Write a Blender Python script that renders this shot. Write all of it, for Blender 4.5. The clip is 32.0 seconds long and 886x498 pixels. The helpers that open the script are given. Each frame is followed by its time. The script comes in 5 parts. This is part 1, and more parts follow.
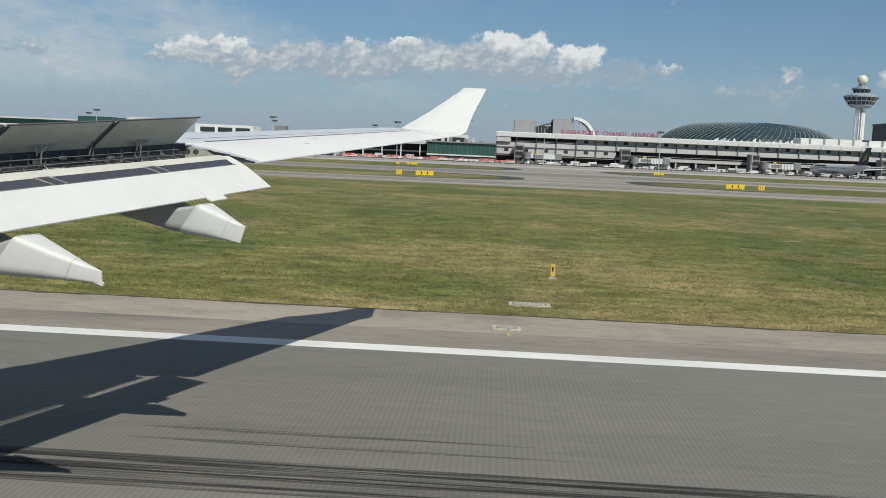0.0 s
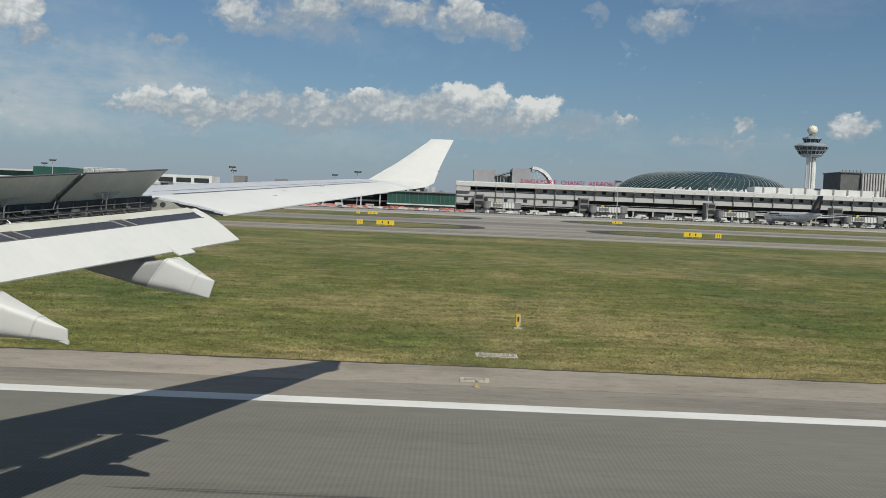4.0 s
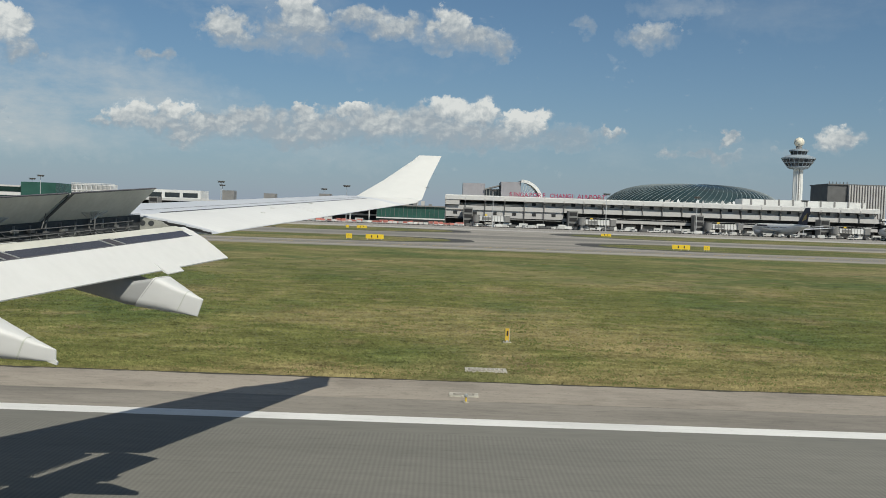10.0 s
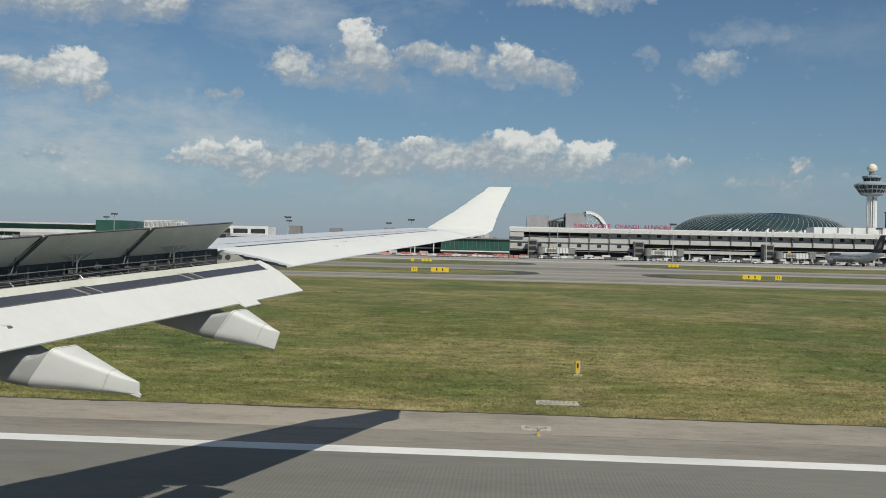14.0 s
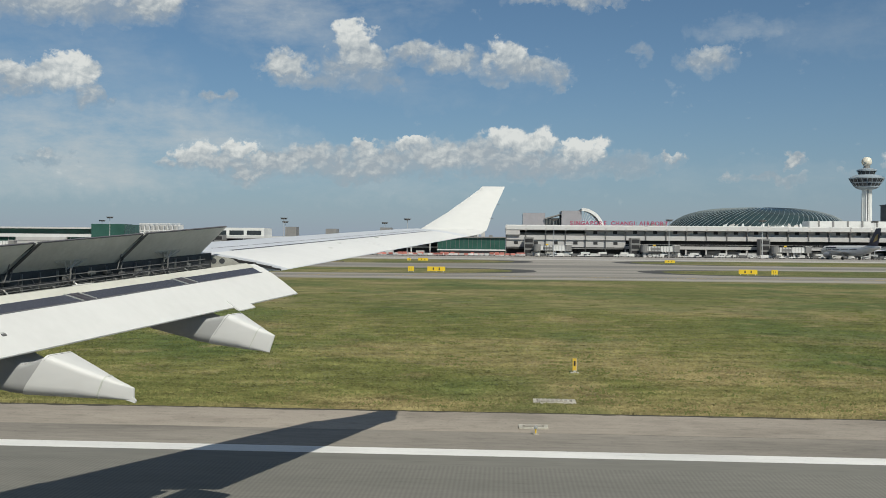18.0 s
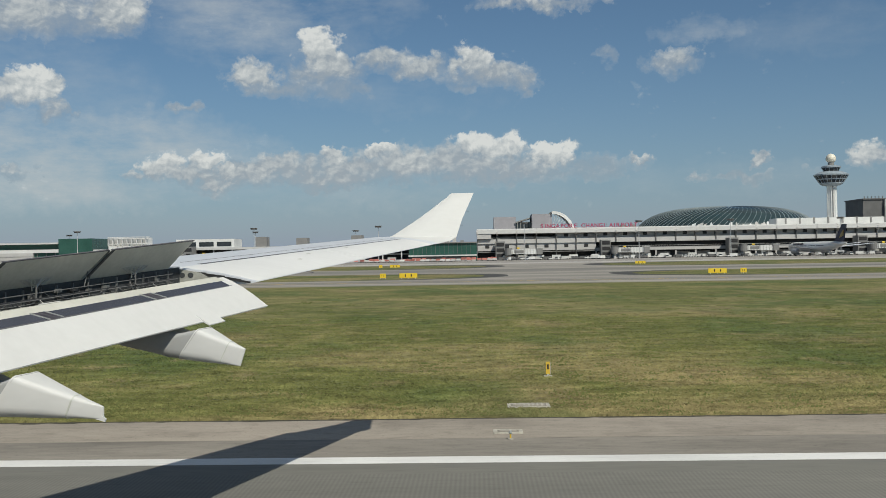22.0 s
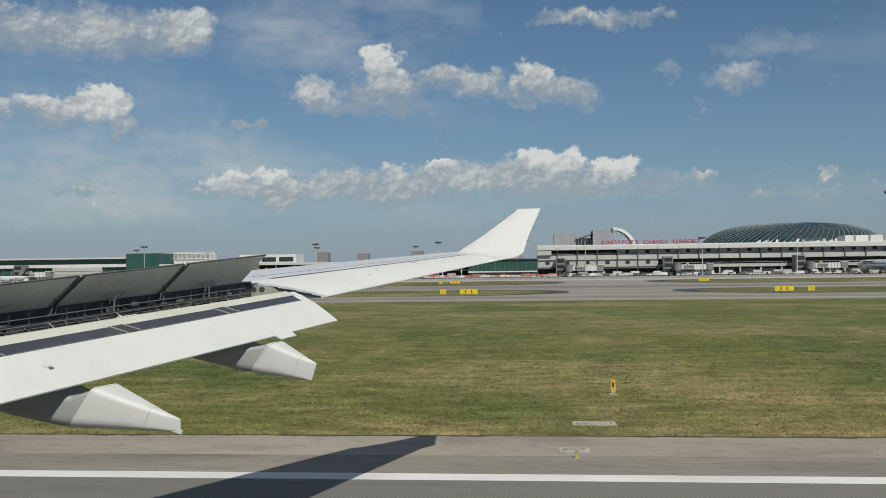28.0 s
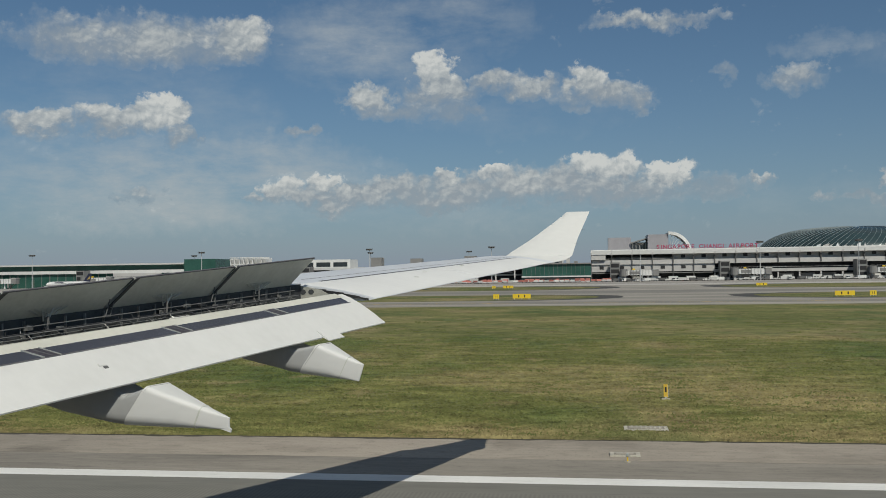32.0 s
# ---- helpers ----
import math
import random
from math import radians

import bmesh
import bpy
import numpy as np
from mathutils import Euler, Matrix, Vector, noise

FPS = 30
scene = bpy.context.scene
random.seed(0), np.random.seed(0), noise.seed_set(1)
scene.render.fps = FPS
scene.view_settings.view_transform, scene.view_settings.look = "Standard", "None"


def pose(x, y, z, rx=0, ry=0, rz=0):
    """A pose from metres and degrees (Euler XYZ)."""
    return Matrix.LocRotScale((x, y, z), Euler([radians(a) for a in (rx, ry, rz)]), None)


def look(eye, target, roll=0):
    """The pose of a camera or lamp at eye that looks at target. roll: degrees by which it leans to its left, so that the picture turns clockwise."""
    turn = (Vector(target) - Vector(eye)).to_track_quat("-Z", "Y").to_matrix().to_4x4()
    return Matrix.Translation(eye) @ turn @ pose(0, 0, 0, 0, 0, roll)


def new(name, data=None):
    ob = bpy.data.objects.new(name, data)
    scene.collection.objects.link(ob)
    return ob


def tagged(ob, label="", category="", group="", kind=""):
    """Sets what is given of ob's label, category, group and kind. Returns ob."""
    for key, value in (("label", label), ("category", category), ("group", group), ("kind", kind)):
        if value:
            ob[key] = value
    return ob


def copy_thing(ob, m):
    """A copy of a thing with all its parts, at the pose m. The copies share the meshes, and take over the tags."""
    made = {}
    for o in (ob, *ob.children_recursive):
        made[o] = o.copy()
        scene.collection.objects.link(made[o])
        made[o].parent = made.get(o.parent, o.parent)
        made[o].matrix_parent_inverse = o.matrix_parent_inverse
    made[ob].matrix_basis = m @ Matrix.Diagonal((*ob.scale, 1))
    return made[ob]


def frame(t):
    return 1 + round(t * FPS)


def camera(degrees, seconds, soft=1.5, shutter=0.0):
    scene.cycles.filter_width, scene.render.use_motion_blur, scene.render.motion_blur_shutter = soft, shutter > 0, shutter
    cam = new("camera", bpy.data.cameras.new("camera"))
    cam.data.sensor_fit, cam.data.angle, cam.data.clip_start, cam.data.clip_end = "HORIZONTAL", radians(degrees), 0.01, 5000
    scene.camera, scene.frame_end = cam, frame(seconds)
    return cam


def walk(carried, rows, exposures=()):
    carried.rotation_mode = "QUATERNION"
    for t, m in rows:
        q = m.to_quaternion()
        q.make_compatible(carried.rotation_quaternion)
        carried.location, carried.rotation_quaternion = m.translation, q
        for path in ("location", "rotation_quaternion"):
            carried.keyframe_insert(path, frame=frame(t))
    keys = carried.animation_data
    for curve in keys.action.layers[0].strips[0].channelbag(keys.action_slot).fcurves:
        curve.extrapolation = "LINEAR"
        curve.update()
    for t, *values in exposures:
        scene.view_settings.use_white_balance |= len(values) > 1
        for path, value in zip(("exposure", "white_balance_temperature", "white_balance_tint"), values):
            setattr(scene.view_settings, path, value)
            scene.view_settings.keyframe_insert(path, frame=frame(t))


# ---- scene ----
# x runs aft along the aircraft, y outboard to starboard, z up from the runway
cam = camera(49.4, 32.0, soft=0.9)
walk(cam, [
    (0, pose(0.303, -0.162, 5.690, 84.274, -2.468, 3.083)),
    (0.5, pose(0.208, -0.095, 5.709, 84.891, -3.078, 2.753)),
    (1, pose(0.131, -0.036, 5.727, 85.123, -2.921, 2.446)),
    (1.5, pose(0.075, 0.002, 5.732, 85.841, -2.771, 2.145)),
    (2, pose(0.042, 0.024, 5.724, 86.210, -2.628, 1.765)),
    (2.5, pose(0.036, 0.035, 5.718, 86.559, -2.473, 1.345)),
    (3, pose(0.043, 0.035, 5.717, 86.911, -2.434, 1.065)),
    (3.5, pose(0.061, 0.033, 5.723, 87.112, -2.369, 0.934)),
    (5.5, pose(0.081, 0.027, 5.735, 87.710, -2.089, -0.508)),
    (6, pose(0.090, 0.012, 5.738, 87.735, -2.109, -0.807)),
    (6.5, pose(0.083, -0.002, 5.752, 87.568, -2.210, -0.925)),
    (7, pose(0.077, -0.015, 5.768, 87.664, -2.351, -0.901)),
    (7.5, pose(0.077, -0.023, 5.787, 87.748, -2.217, -0.739)),
    (8, pose(0.083, -0.032, 5.799, 87.773, -2.249, -0.619)),
    (8.5, pose(0.090, -0.043, 5.808, 87.872, -2.237, -0.442)),
    (9, pose(0.097, -0.054, 5.814, 87.961, -2.057, -0.268)),
    (9.5, pose(0.098, -0.059, 5.810, 87.814, -1.777, -0.149)),
    (10, pose(0.099, -0.061, 5.798, 88.115, -1.990, 0.056)),
    (10.5, pose(0.091, -0.055, 5.783, 88.136, -1.969, 0.223)),
    (11, pose(0.061, -0.041, 5.771, 88.095, -1.751, 1.945)),
    (11.5, pose(0.020, -0.024, 5.764, 88.280, -1.511, 3.066)),
    (12, pose(-0.012, 0.003, 5.759, 88.808, -1.712, 3.244)),
    (12.5, pose(-0.048, 0.022, 5.762, 89.122, -1.665, 3.158)),
    (13, pose(-0.071, 0.032, 5.764, 89.350, -1.920, 3.464)),
    (13.5, pose(-0.080, 0.031, 5.766, 89.803, -1.485, 3.652)),
    (14, pose(-0.078, 0.028, 5.760, 89.956, -1.304, 3.869)),
    (14.5, pose(-0.069, 0.030, 5.762, 89.964, -1.083, 3.994)),
    (16.5, pose(-0.110, -0.150, 5.767, 90.022, -1.302, 4.026)),
    (16.75, pose(-0.124, -0.150, 5.770, 90.027, -1.356, 3.881)),
    (17, pose(-0.111, -0.150, 5.773, 90.023, -1.330, 3.814)),
    (17.5, pose(-0.037, 0.016, 5.783, 89.835, -0.742, 3.896)),
    (18, pose(-0.027, 0.002, 5.793, 89.904, -0.502, 3.658)),
    (18.5, pose(-0.022, -0.011, 5.795, 90.006, -0.107, 3.502)),
    (19, pose(-0.017, -0.020, 5.790, 89.977, 0.077, 3.323)),
    (19.5, pose(-0.010, -0.029, 5.797, 90.089, 0.351, 3.178)),
    (20, pose(-0.006, -0.035, 5.813, 90.125, 0.659, 3.006)),
    (20.5, pose(-0.001, -0.034, 5.834, 90.134, 0.909, 2.976)),
    (21, pose(0.007, -0.030, 5.849, 90.279, 0.786, 2.713)),
    (21.5, pose(0.013, -0.026, 5.843, 90.300, 0.898, 2.356)),
    (22, pose(0.015, -0.021, 5.832, 90.251, 0.965, 1.972)),
    (22.5, pose(0.012, -0.017, 5.825, 90.480, 0.772, 1.768)),
    (23, pose(0.002, -0.006, 5.827, 90.458, 0.638, 1.682)),
    (23.5, pose(-0.021, 0.005, 5.832, 90.303, 0.647, 1.697)),
    (24, pose(-0.051, 0.016, 5.837, 90.204, 0.400, 1.965)),
    (24.5, pose(-0.085, 0.032, 5.841, 90.179, 0.179, 2.451)),
    (25, pose(-0.124, 0.051, 5.835, 90.196, 0.130, 2.971)),
    (25.5, pose(-0.167, 0.064, 5.814, 90.249, 0.267, 3.473)),
    (26, pose(-0.203, 0.064, 5.792, 90.393, 0.703, 4.123)),
    (26.5, pose(-0.203, 0.061, 5.807, 90.452, 0.706, 5.212)),
    (28.5, pose(-0.153, 0.059, 5.825, 91.474, 0.688, 5.520)),
    (29, pose(-0.102, 0.045, 5.823, 91.526, 0.587, 5.301)),
    (29.5, pose(-0.064, 0.026, 5.815, 91.533, 0.573, 5.178)),
    (30, pose(-0.048, 0.001, 5.803, 91.590, 0.551, 5.495)),
    (30.5, pose(-0.044, -0.020, 5.795, 91.644, 0.815, 6.218)),
    (31, pose(-0.040, -0.031, 5.789, 91.641, 0.969, 7.185)),
    (31.5, pose(-0.039, -0.039, 5.783, 91.756, 0.832, 7.979)),
    (32, pose(-0.040, -0.046, 5.776, 91.591, 0.772, 8.689)),
], exposures=[(0, 0.12, 6350, 7), (2, 0.0, 6400, 7), (7, -0.03, 6500, 6), (9, 0.06, 6500, 6), (12, -0.05, 6500, 6), (14, -0.02, 6500, 6), (17, 0.06, 6500, 6), (19, 0.0, 6500, 6), (20, -0.05, 6500, 6), (23, 0.0, 6500, 6), (25, 0.06, 6500, 6), (26, 0.0, 6500, 6), (29, -0.12, 6500, 6), (32, -0.25, 6500, 6)])

# ---- sky and sun ----
world = bpy.data.worlds.new("sky")
scene.world = world
world.use_nodes = True
wn, wl = world.node_tree.nodes, world.node_tree.links
sky = wn.new("ShaderNodeTexSky")
sky.sky_type, sky.sun_disc = "NISHITA", False
sky.sun_elevation, sky.sun_rotation = radians(45.5), radians(150)
sky.altitude, sky.air_density, sky.dust_density, sky.ozone_density = 0, 1.0, 0.35, 3.5
tint = wn.new("ShaderNodeMix")
tint.data_type, tint.blend_type = "RGBA", "MULTIPLY"
tint.inputs[0].default_value, tint.inputs[7].default_value = 1.0, (0.79, 0.985, 1.085, 1)
# unseen pale cloud added high above, to make the shadow fill less blue
way, away, rise = wn.new("ShaderNodeTexCoord"), wn.new("ShaderNodeSeparateXYZ"), wn.new("ShaderNodeMapRange")
rise.interpolation_type = "SMOOTHSTEP"
rise.inputs["From Min"].default_value, rise.inputs["From Max"].default_value = 0.42, 0.75
drift, patches, both = wn.new("ShaderNodeTexNoise"), wn.new("ShaderNodeMapRange"), wn.new("ShaderNodeMath")
drift.inputs["Scale"].default_value, drift.inputs["Detail"].default_value = 2.2, 6
patches.inputs["From Min"].default_value, patches.inputs["From Max"].default_value = 0.38, 0.62
both.operation = "MULTIPLY"
overhead_fill = wn.new("ShaderNodeMix")
overhead_fill.data_type = "RGBA"
overhead_fill.inputs[7].default_value = (4.9, 5.1, 5.3, 1)
wl.new(way.outputs["Generated"], away.inputs[0]), wl.new(away.outputs[2], rise.inputs["Value"]), wl.new(way.outputs["Generated"], drift.inputs["Vector"])
wl.new(drift.outputs[0], patches.inputs["Value"]), wl.new(rise.outputs[0], both.inputs[0]), wl.new(patches.outputs[0], both.inputs[1])
wl.new(sky.outputs[0], tint.inputs[6]), wl.new(tint.outputs[2], overhead_fill.inputs[6])
wl.new(both.outputs[0], overhead_fill.inputs[0]), wl.new(overhead_fill.outputs[2], wn["Background"].inputs[0])
wn["Background"].inputs[1].default_value = 0.058

sun = new("sun", bpy.data.lights.new("sun", "SUN"))
sun.data.energy, sun.data.angle, sun.data.color = 4.0, radians(0.55), (1.0, 0.94, 0.84)
sun.matrix_world = look((36.8, -63.9, 75.1), (0, 0, 0))


# ---- materials ----
def material(name, colour, other=None, rough=0.6, metal=0.0, scale=2.0, fine=40.0, bump=0.15, stretch=(1, 1, 1), spec=0.5, amount=0.5):
    """A surface that wavers between two colours at a broad and a fine scale."""
    m = bpy.data.materials.new(name)
    m.use_nodes = True
    n, l = m.node_tree.nodes, m.node_tree.links
    p = n["Principled BSDF"]
    other = other or tuple(c * 0.82 for c in colour)
    co, mp = n.new("ShaderNodeTexCoord"), n.new("ShaderNodeMapping")
    mp.inputs["Scale"].default_value = stretch
    l.new(co.outputs["Object"], mp.inputs[0])
    a, b = n.new("ShaderNodeTexNoise"), n.new("ShaderNodeTexNoise")
    a.inputs["Scale"].default_value, a.inputs["Detail"].default_value = scale, 6
    b.inputs["Scale"].default_value, b.inputs["Detail"].default_value = fine, 4
    l.new(mp.outputs[0], a.inputs["Vector"]), l.new(mp.outputs[0], b.inputs["Vector"])
    mix = n.new("ShaderNodeMath")
    mix.operation = "MULTIPLY_ADD"
    mix.inputs[1].default_value = 0.45
    l.new(b.outputs[0], mix.inputs[0]), l.new(a.outputs[0], mix.inputs[2])
    ramp = n.new("ShaderNodeValToRGB")
    ramp.color_ramp.elements[0].position, ramp.color_ramp.elements[1].position = 0.72 - amount / 2, 0.72 + amount / 2
    ramp.color_ramp.elements[0].color, ramp.color_ramp.elements[1].color = (*other, 1), (*colour, 1)
    l.new(mix.outputs[0], ramp.inputs[0]), l.new(ramp.outputs[0], p.inputs["Base Color"])
    p.inputs["Roughness"].default_value, p.inputs["Metallic"].default_value = rough, metal
    p.inputs["Specular IOR Level"].default_value = spec
    if bump:
        bm_node = n.new("ShaderNodeBump")
        bm_node.inputs["Strength"].default_value, bm_node.inputs["Distance"].default_value = bump, 0.02
        l.new(b.outputs[0], bm_node.inputs["Height"]), l.new(bm_node.outputs[0], p.inputs["Normal"])
    return m


def varied(m, spread=0.25):
    """Lets the colour differ a little from object to object."""
    n, l = m.node_tree.nodes, m.node_tree.links
    p = n["Principled BSDF"]
    source = p.inputs["Base Color"].links[0].from_socket
    info, mr, hsv = n.new("ShaderNodeObjectInfo"), n.new("ShaderNodeMapRange"), n.new("ShaderNodeHueSaturation")
    mr.inputs["To Min"].default_value, mr.inputs["To Max"].default_value = 1 - spread, 1 + spread
    l.new(info.outputs["Random"], mr.inputs["Value"]), l.new(mr.outputs[0], hsv.inputs["Value"])
    l.new(source, hsv.inputs["Color"]), l.new(hsv.outputs[0], p.inputs["Base Color"])
    return m


white_paint = material("white_paint", (0.64, 0.64, 0.626), (0.57, 0.57, 0.557), 0.5, 0, 0.7, 9, 0.01, (0.4, 1, 1), 0.3)
# the same white paint, lightened to stand in for light on the ailerons
white_paint_lit = material("white_paint_lit", (0.72, 0.72, 0.705), (0.645, 0.645, 0.635), 0.5, 0, 0.7, 9, 0.01, (0.4, 1, 1), 0.3)
wing_grey = material("wing_grey", (0.60, 0.62, 0.65), (0.52, 0.54, 0.58), 0.45, 0, 0.8, 9, 0.01, (0.4, 1, 1), 0.35)
spoiler_grey = material("spoiler_grey", (0.58, 0.59, 0.54), (0.42, 0.43, 0.39), 0.5, 0, 1.2, 14, 0.03)
# near-black puts the deep shade of the flap bay into the colour
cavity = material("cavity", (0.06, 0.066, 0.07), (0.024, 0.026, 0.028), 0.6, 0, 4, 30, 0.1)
strip_metal = material("strip_metal", (0.20, 0.205, 0.245), (0.13, 0.14, 0.17), 0.2, 0.75, 0.9, 8, 0.03, (1, 0.35, 1))
track_metal = material("track_metal", (0.13, 0.12, 0.14), (0.08, 0.075, 0.09), 0.35, 0.6, 5, 30, 0.05)
bare_metal = material("bare_metal", (0.55, 0.56, 0.54), (0.36, 0.37, 0.35), 0.4, 0.6, 6, 50, 0.05)
# the flap's shadow on the fairing front is put into this grey
fairing_shade = material("fairing_shade", (0.360, 0.364, 0.360), (0.310, 0.313, 0.313), 0.45, 0, 0.8, 9, 0.01)
# toned down for the shade on the end rib; the seal strip shares it
primer = material("primer", (0.38, 0.38, 0.34), (0.26, 0.26, 0.23), 0.55, 0, 5, 40, 0.05)
dark_line = material("dark_line", (0.10, 0.10, 0.11), None, 0.6, 0, 4, 30, 0)

asphalt = material("runway_asphalt", (0.216, 0.209, 0.182), (0.154, 0.150, 0.133), 0.85, 0, 0.12, 3.5, 0.25, (0.25, 1, 1), 0.3)
smooth_asphalt = material("smooth_asphalt", (0.216, 0.209, 0.182), (0.154, 0.150, 0.133), 0.85, 0, 0.12, 3.5, 0.25, (0.25, 1, 1), 0.3)
shoulder_mat = material("shoulder_asphalt", (0.372, 0.326, 0.270), (0.262, 0.232, 0.194), 0.9, 0, 0.22, 4, 0.25, (0.3, 1, 1), 0.3, 0.36)
shoulder_dark = material("shoulder_dark", (0.290, 0.262, 0.222), (0.196, 0.179, 0.154), 0.9, 0, 0.25, 4, 0.25, (0.25, 1, 1), 0.3, 0.36)
taxi_mat = material("taxiway_asphalt", (0.372, 0.345, 0.300), (0.215, 0.202, 0.182), 0.9, 0, 0.05, 0.9, 0.2, (0.1, 1, 1), 0.3, 0.34)
taxi_worn = material("taxiway_worn", (0.225, 0.212, 0.192), (0.150, 0.143, 0.132), 0.9, 0, 0.04, 0.8, 0.2, (0.08, 1, 1), 0.3, 0.34)
road_pale = material("road_concrete", (0.50, 0.475, 0.44), (0.38, 0.36, 0.335), 0.9, 0, 0.03, 0.6, 0.1, (0.12, 1, 1), 0.3)
dark_taxi = material("dark_asphalt", (0.074, 0.072, 0.069), (0.050, 0.049, 0.048), 0.9, 0, 0.05, 1, 0.2, (0.2, 1, 1), 0.3)
apron_mat = material("apron_concrete", (0.38, 0.355, 0.325), (0.25, 0.235, 0.215), 0.9, 0, 0.02, 0.6, 0.1, (0.15, 1, 1), 0.3)
line_white = material("line_white", (0.80, 0.79, 0.76), (0.68, 0.67, 0.64), 0.7, 0, 0.6, 9, 0.1, (0.4, 1, 1))
line_yellow = material("line_yellow", (0.72, 0.48, 0.04), (0.55, 0.36, 0.05), 0.7, 0, 1, 9, 0.1)
joint_brown = material("joint_brown", (0.16, 0.145, 0.12), (0.30, 0.27, 0.225), 0.9, 0, 0.5, 3, 0.1, (0.2, 1, 1), 0.3, 0.2)
# soil at the grass lip, with the lip's shadow put into its colour
dirt = material("grass_edge_soil_shade", (0.062, 0.056, 0.036), (0.036, 0.034, 0.024), 0.95, 0, 0.8, 9, 0.4)

fin_grey = material("fin_grey", (0.13, 0.13, 0.13), (0.09, 0.09, 0.09), 0.7, 0, 0.2, 2, 0.05)
lilac_panel = material("lilac_panel", (0.30, 0.29, 0.31), (0.24, 0.235, 0.25), 0.6, 0, 0.15, 1.5, 0.05)
concrete = material("pale_concrete", (0.50, 0.49, 0.475), (0.38, 0.37, 0.36), 0.8, 0, 0.1, 1.5, 0.1)
fascia_pale = material("fascia_pale", (0.56, 0.56, 0.55), (0.44, 0.44, 0.43), 0.65, 0, 0.12, 1.5, 0.05)
roof_white = material("roof_white", (0.68, 0.68, 0.665), (0.54, 0.54, 0.525), 0.6, 0, 0.1, 1.2, 0.05)
grey_panel = material("grey_panel", (0.23, 0.225, 0.22), (0.17, 0.17, 0.165), 0.7, 0, 0.15, 1.5, 0.05)
# near-black carries the shade of open galleries; windows and slots share it
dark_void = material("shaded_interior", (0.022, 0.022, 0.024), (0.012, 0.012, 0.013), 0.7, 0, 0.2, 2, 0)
window_dark = material("window_dark", (0.035, 0.042, 0.05), (0.02, 0.025, 0.03), 0.12, 0, 0.3, 2, 0)
green_glass = material("green_glass", (0.034, 0.10, 0.080), (0.020, 0.066, 0.052), 0.2, 0, 0.12, 1, 0)
blue_glass = material("blue_glass", (0.036, 0.066, 0.072), (0.020, 0.038, 0.044), 0.2, 0.1, 0.06, 0.5, 0)
panel_white = material("panel_white", (0.62, 0.64, 0.64), (0.50, 0.52, 0.53), 0.5, 0, 0.1, 1, 0)
dome_rib = material("dome_rib", (0.31, 0.35, 0.36), (0.21, 0.25, 0.26), 0.4, 0, 0.1, 1, 0)
rib_white = material("rib_white", (0.50, 0.54, 0.55), (0.40, 0.44, 0.45), 0.4, 0, 0.1, 1, 0)
tower_white = material("tower_white", (0.70, 0.70, 0.68), (0.56, 0.57, 0.55), 0.6, 0, 0.1, 1, 0.05)
radome_cream = material("radome_cream", (0.74, 0.70, 0.60), (0.62, 0.58, 0.48), 0.5, 0, 0.3, 2, 0)
tower_blue = material("tower_blue", (0.30, 0.35, 0.39), (0.23, 0.27, 0.31), 0.5, 0, 0.1, 1, 0.05)
sign_red = material("sign_red", (0.36, 0.06, 0.12), (0.28, 0.05, 0.10), 0.5, 0, 0.5, 3, 0)
sign_yellow = material("sign_yellow", (0.78, 0.56, 0.03), (0.66, 0.46, 0.03), 0.5, 0, 0.5, 5, 0)
black_paint = material("black_paint", (0.02, 0.02, 0.02), None, 0.5, 0, 1, 5, 0)
navy = material("navy_fin", (0.025, 0.03, 0.06), (0.018, 0.02, 0.045), 0.35, 0, 0.3, 2, 0)
gold = material("gold_paint", (0.36, 0.26, 0.09), None, 0.4, 0, 0.5, 3, 0)
fuselage_grey = material("fuselage_grey", (0.66, 0.66, 0.65), (0.56, 0.56, 0.56), 0.4, 0, 0.3, 2, 0)
cabin_beige = material("cabin_beige", (0.78, 0.77, 0.74), (0.70, 0.69, 0.66), 0.55, 0, 3, 60, 0.05)
nose_cream = material("nose_cream", (0.60, 0.595, 0.54), (0.50, 0.495, 0.44), 0.5, 0, 1.2, 12, 0.02, (0.5, 1, 1), 0.3)
spar_grey = material("spar_grey", (0.20, 0.205, 0.20), (0.11, 0.115, 0.11), 0.55, 0, 5, 30, 0.05)
bracket_grey = material("bracket_grey", (0.17, 0.17, 0.165), (0.10, 0.10, 0.10), 0.5, 0, 3, 20, 0.05)
engine_grey = material("engine_grey", (0.35, 0.36, 0.38), None, 0.35, 0.3, 0.5, 3, 0)
hose_black = material("hose_black", (0.05, 0.052, 0.055), (0.03, 0.03, 0.032), 0.4, 0, 4, 30, 0.05)
tyre = material("tyre", (0.02, 0.02, 0.02), None, 0.8, 0, 2, 9, 0)
mast_grey = material("mast_grey", (0.55, 0.56, 0.57), None, 0.5, 0.3, 1, 5, 0)
truck_white = varied(material("truck_white", (0.62, 0.62, 0.60), None, 0.4, 0, 0.5, 3, 0), 0.25)
truck_red = varied(material("truck_red", (0.60, 0.20, 0.15), (0.50, 0.16, 0.12), 0.4, 0, 0.5, 3, 0), 0.3)
cart_red = varied(material("cart_red", (0.56, 0.20, 0.16), (0.45, 0.16, 0.13), 0.5, 0, 0.5, 3, 0), 0.3)
pit_pale = material("pit_pale", (0.52, 0.49, 0.42), (0.34, 0.32, 0.27), 0.9, 0, 2.5, 14, 0.3, (1, 1, 1), 0.3, 0.3)
cement = material("pit_concrete", (0.40, 0.37, 0.31), (0.28, 0.26, 0.22), 0.9, 0, 1.5, 12, 0.3)


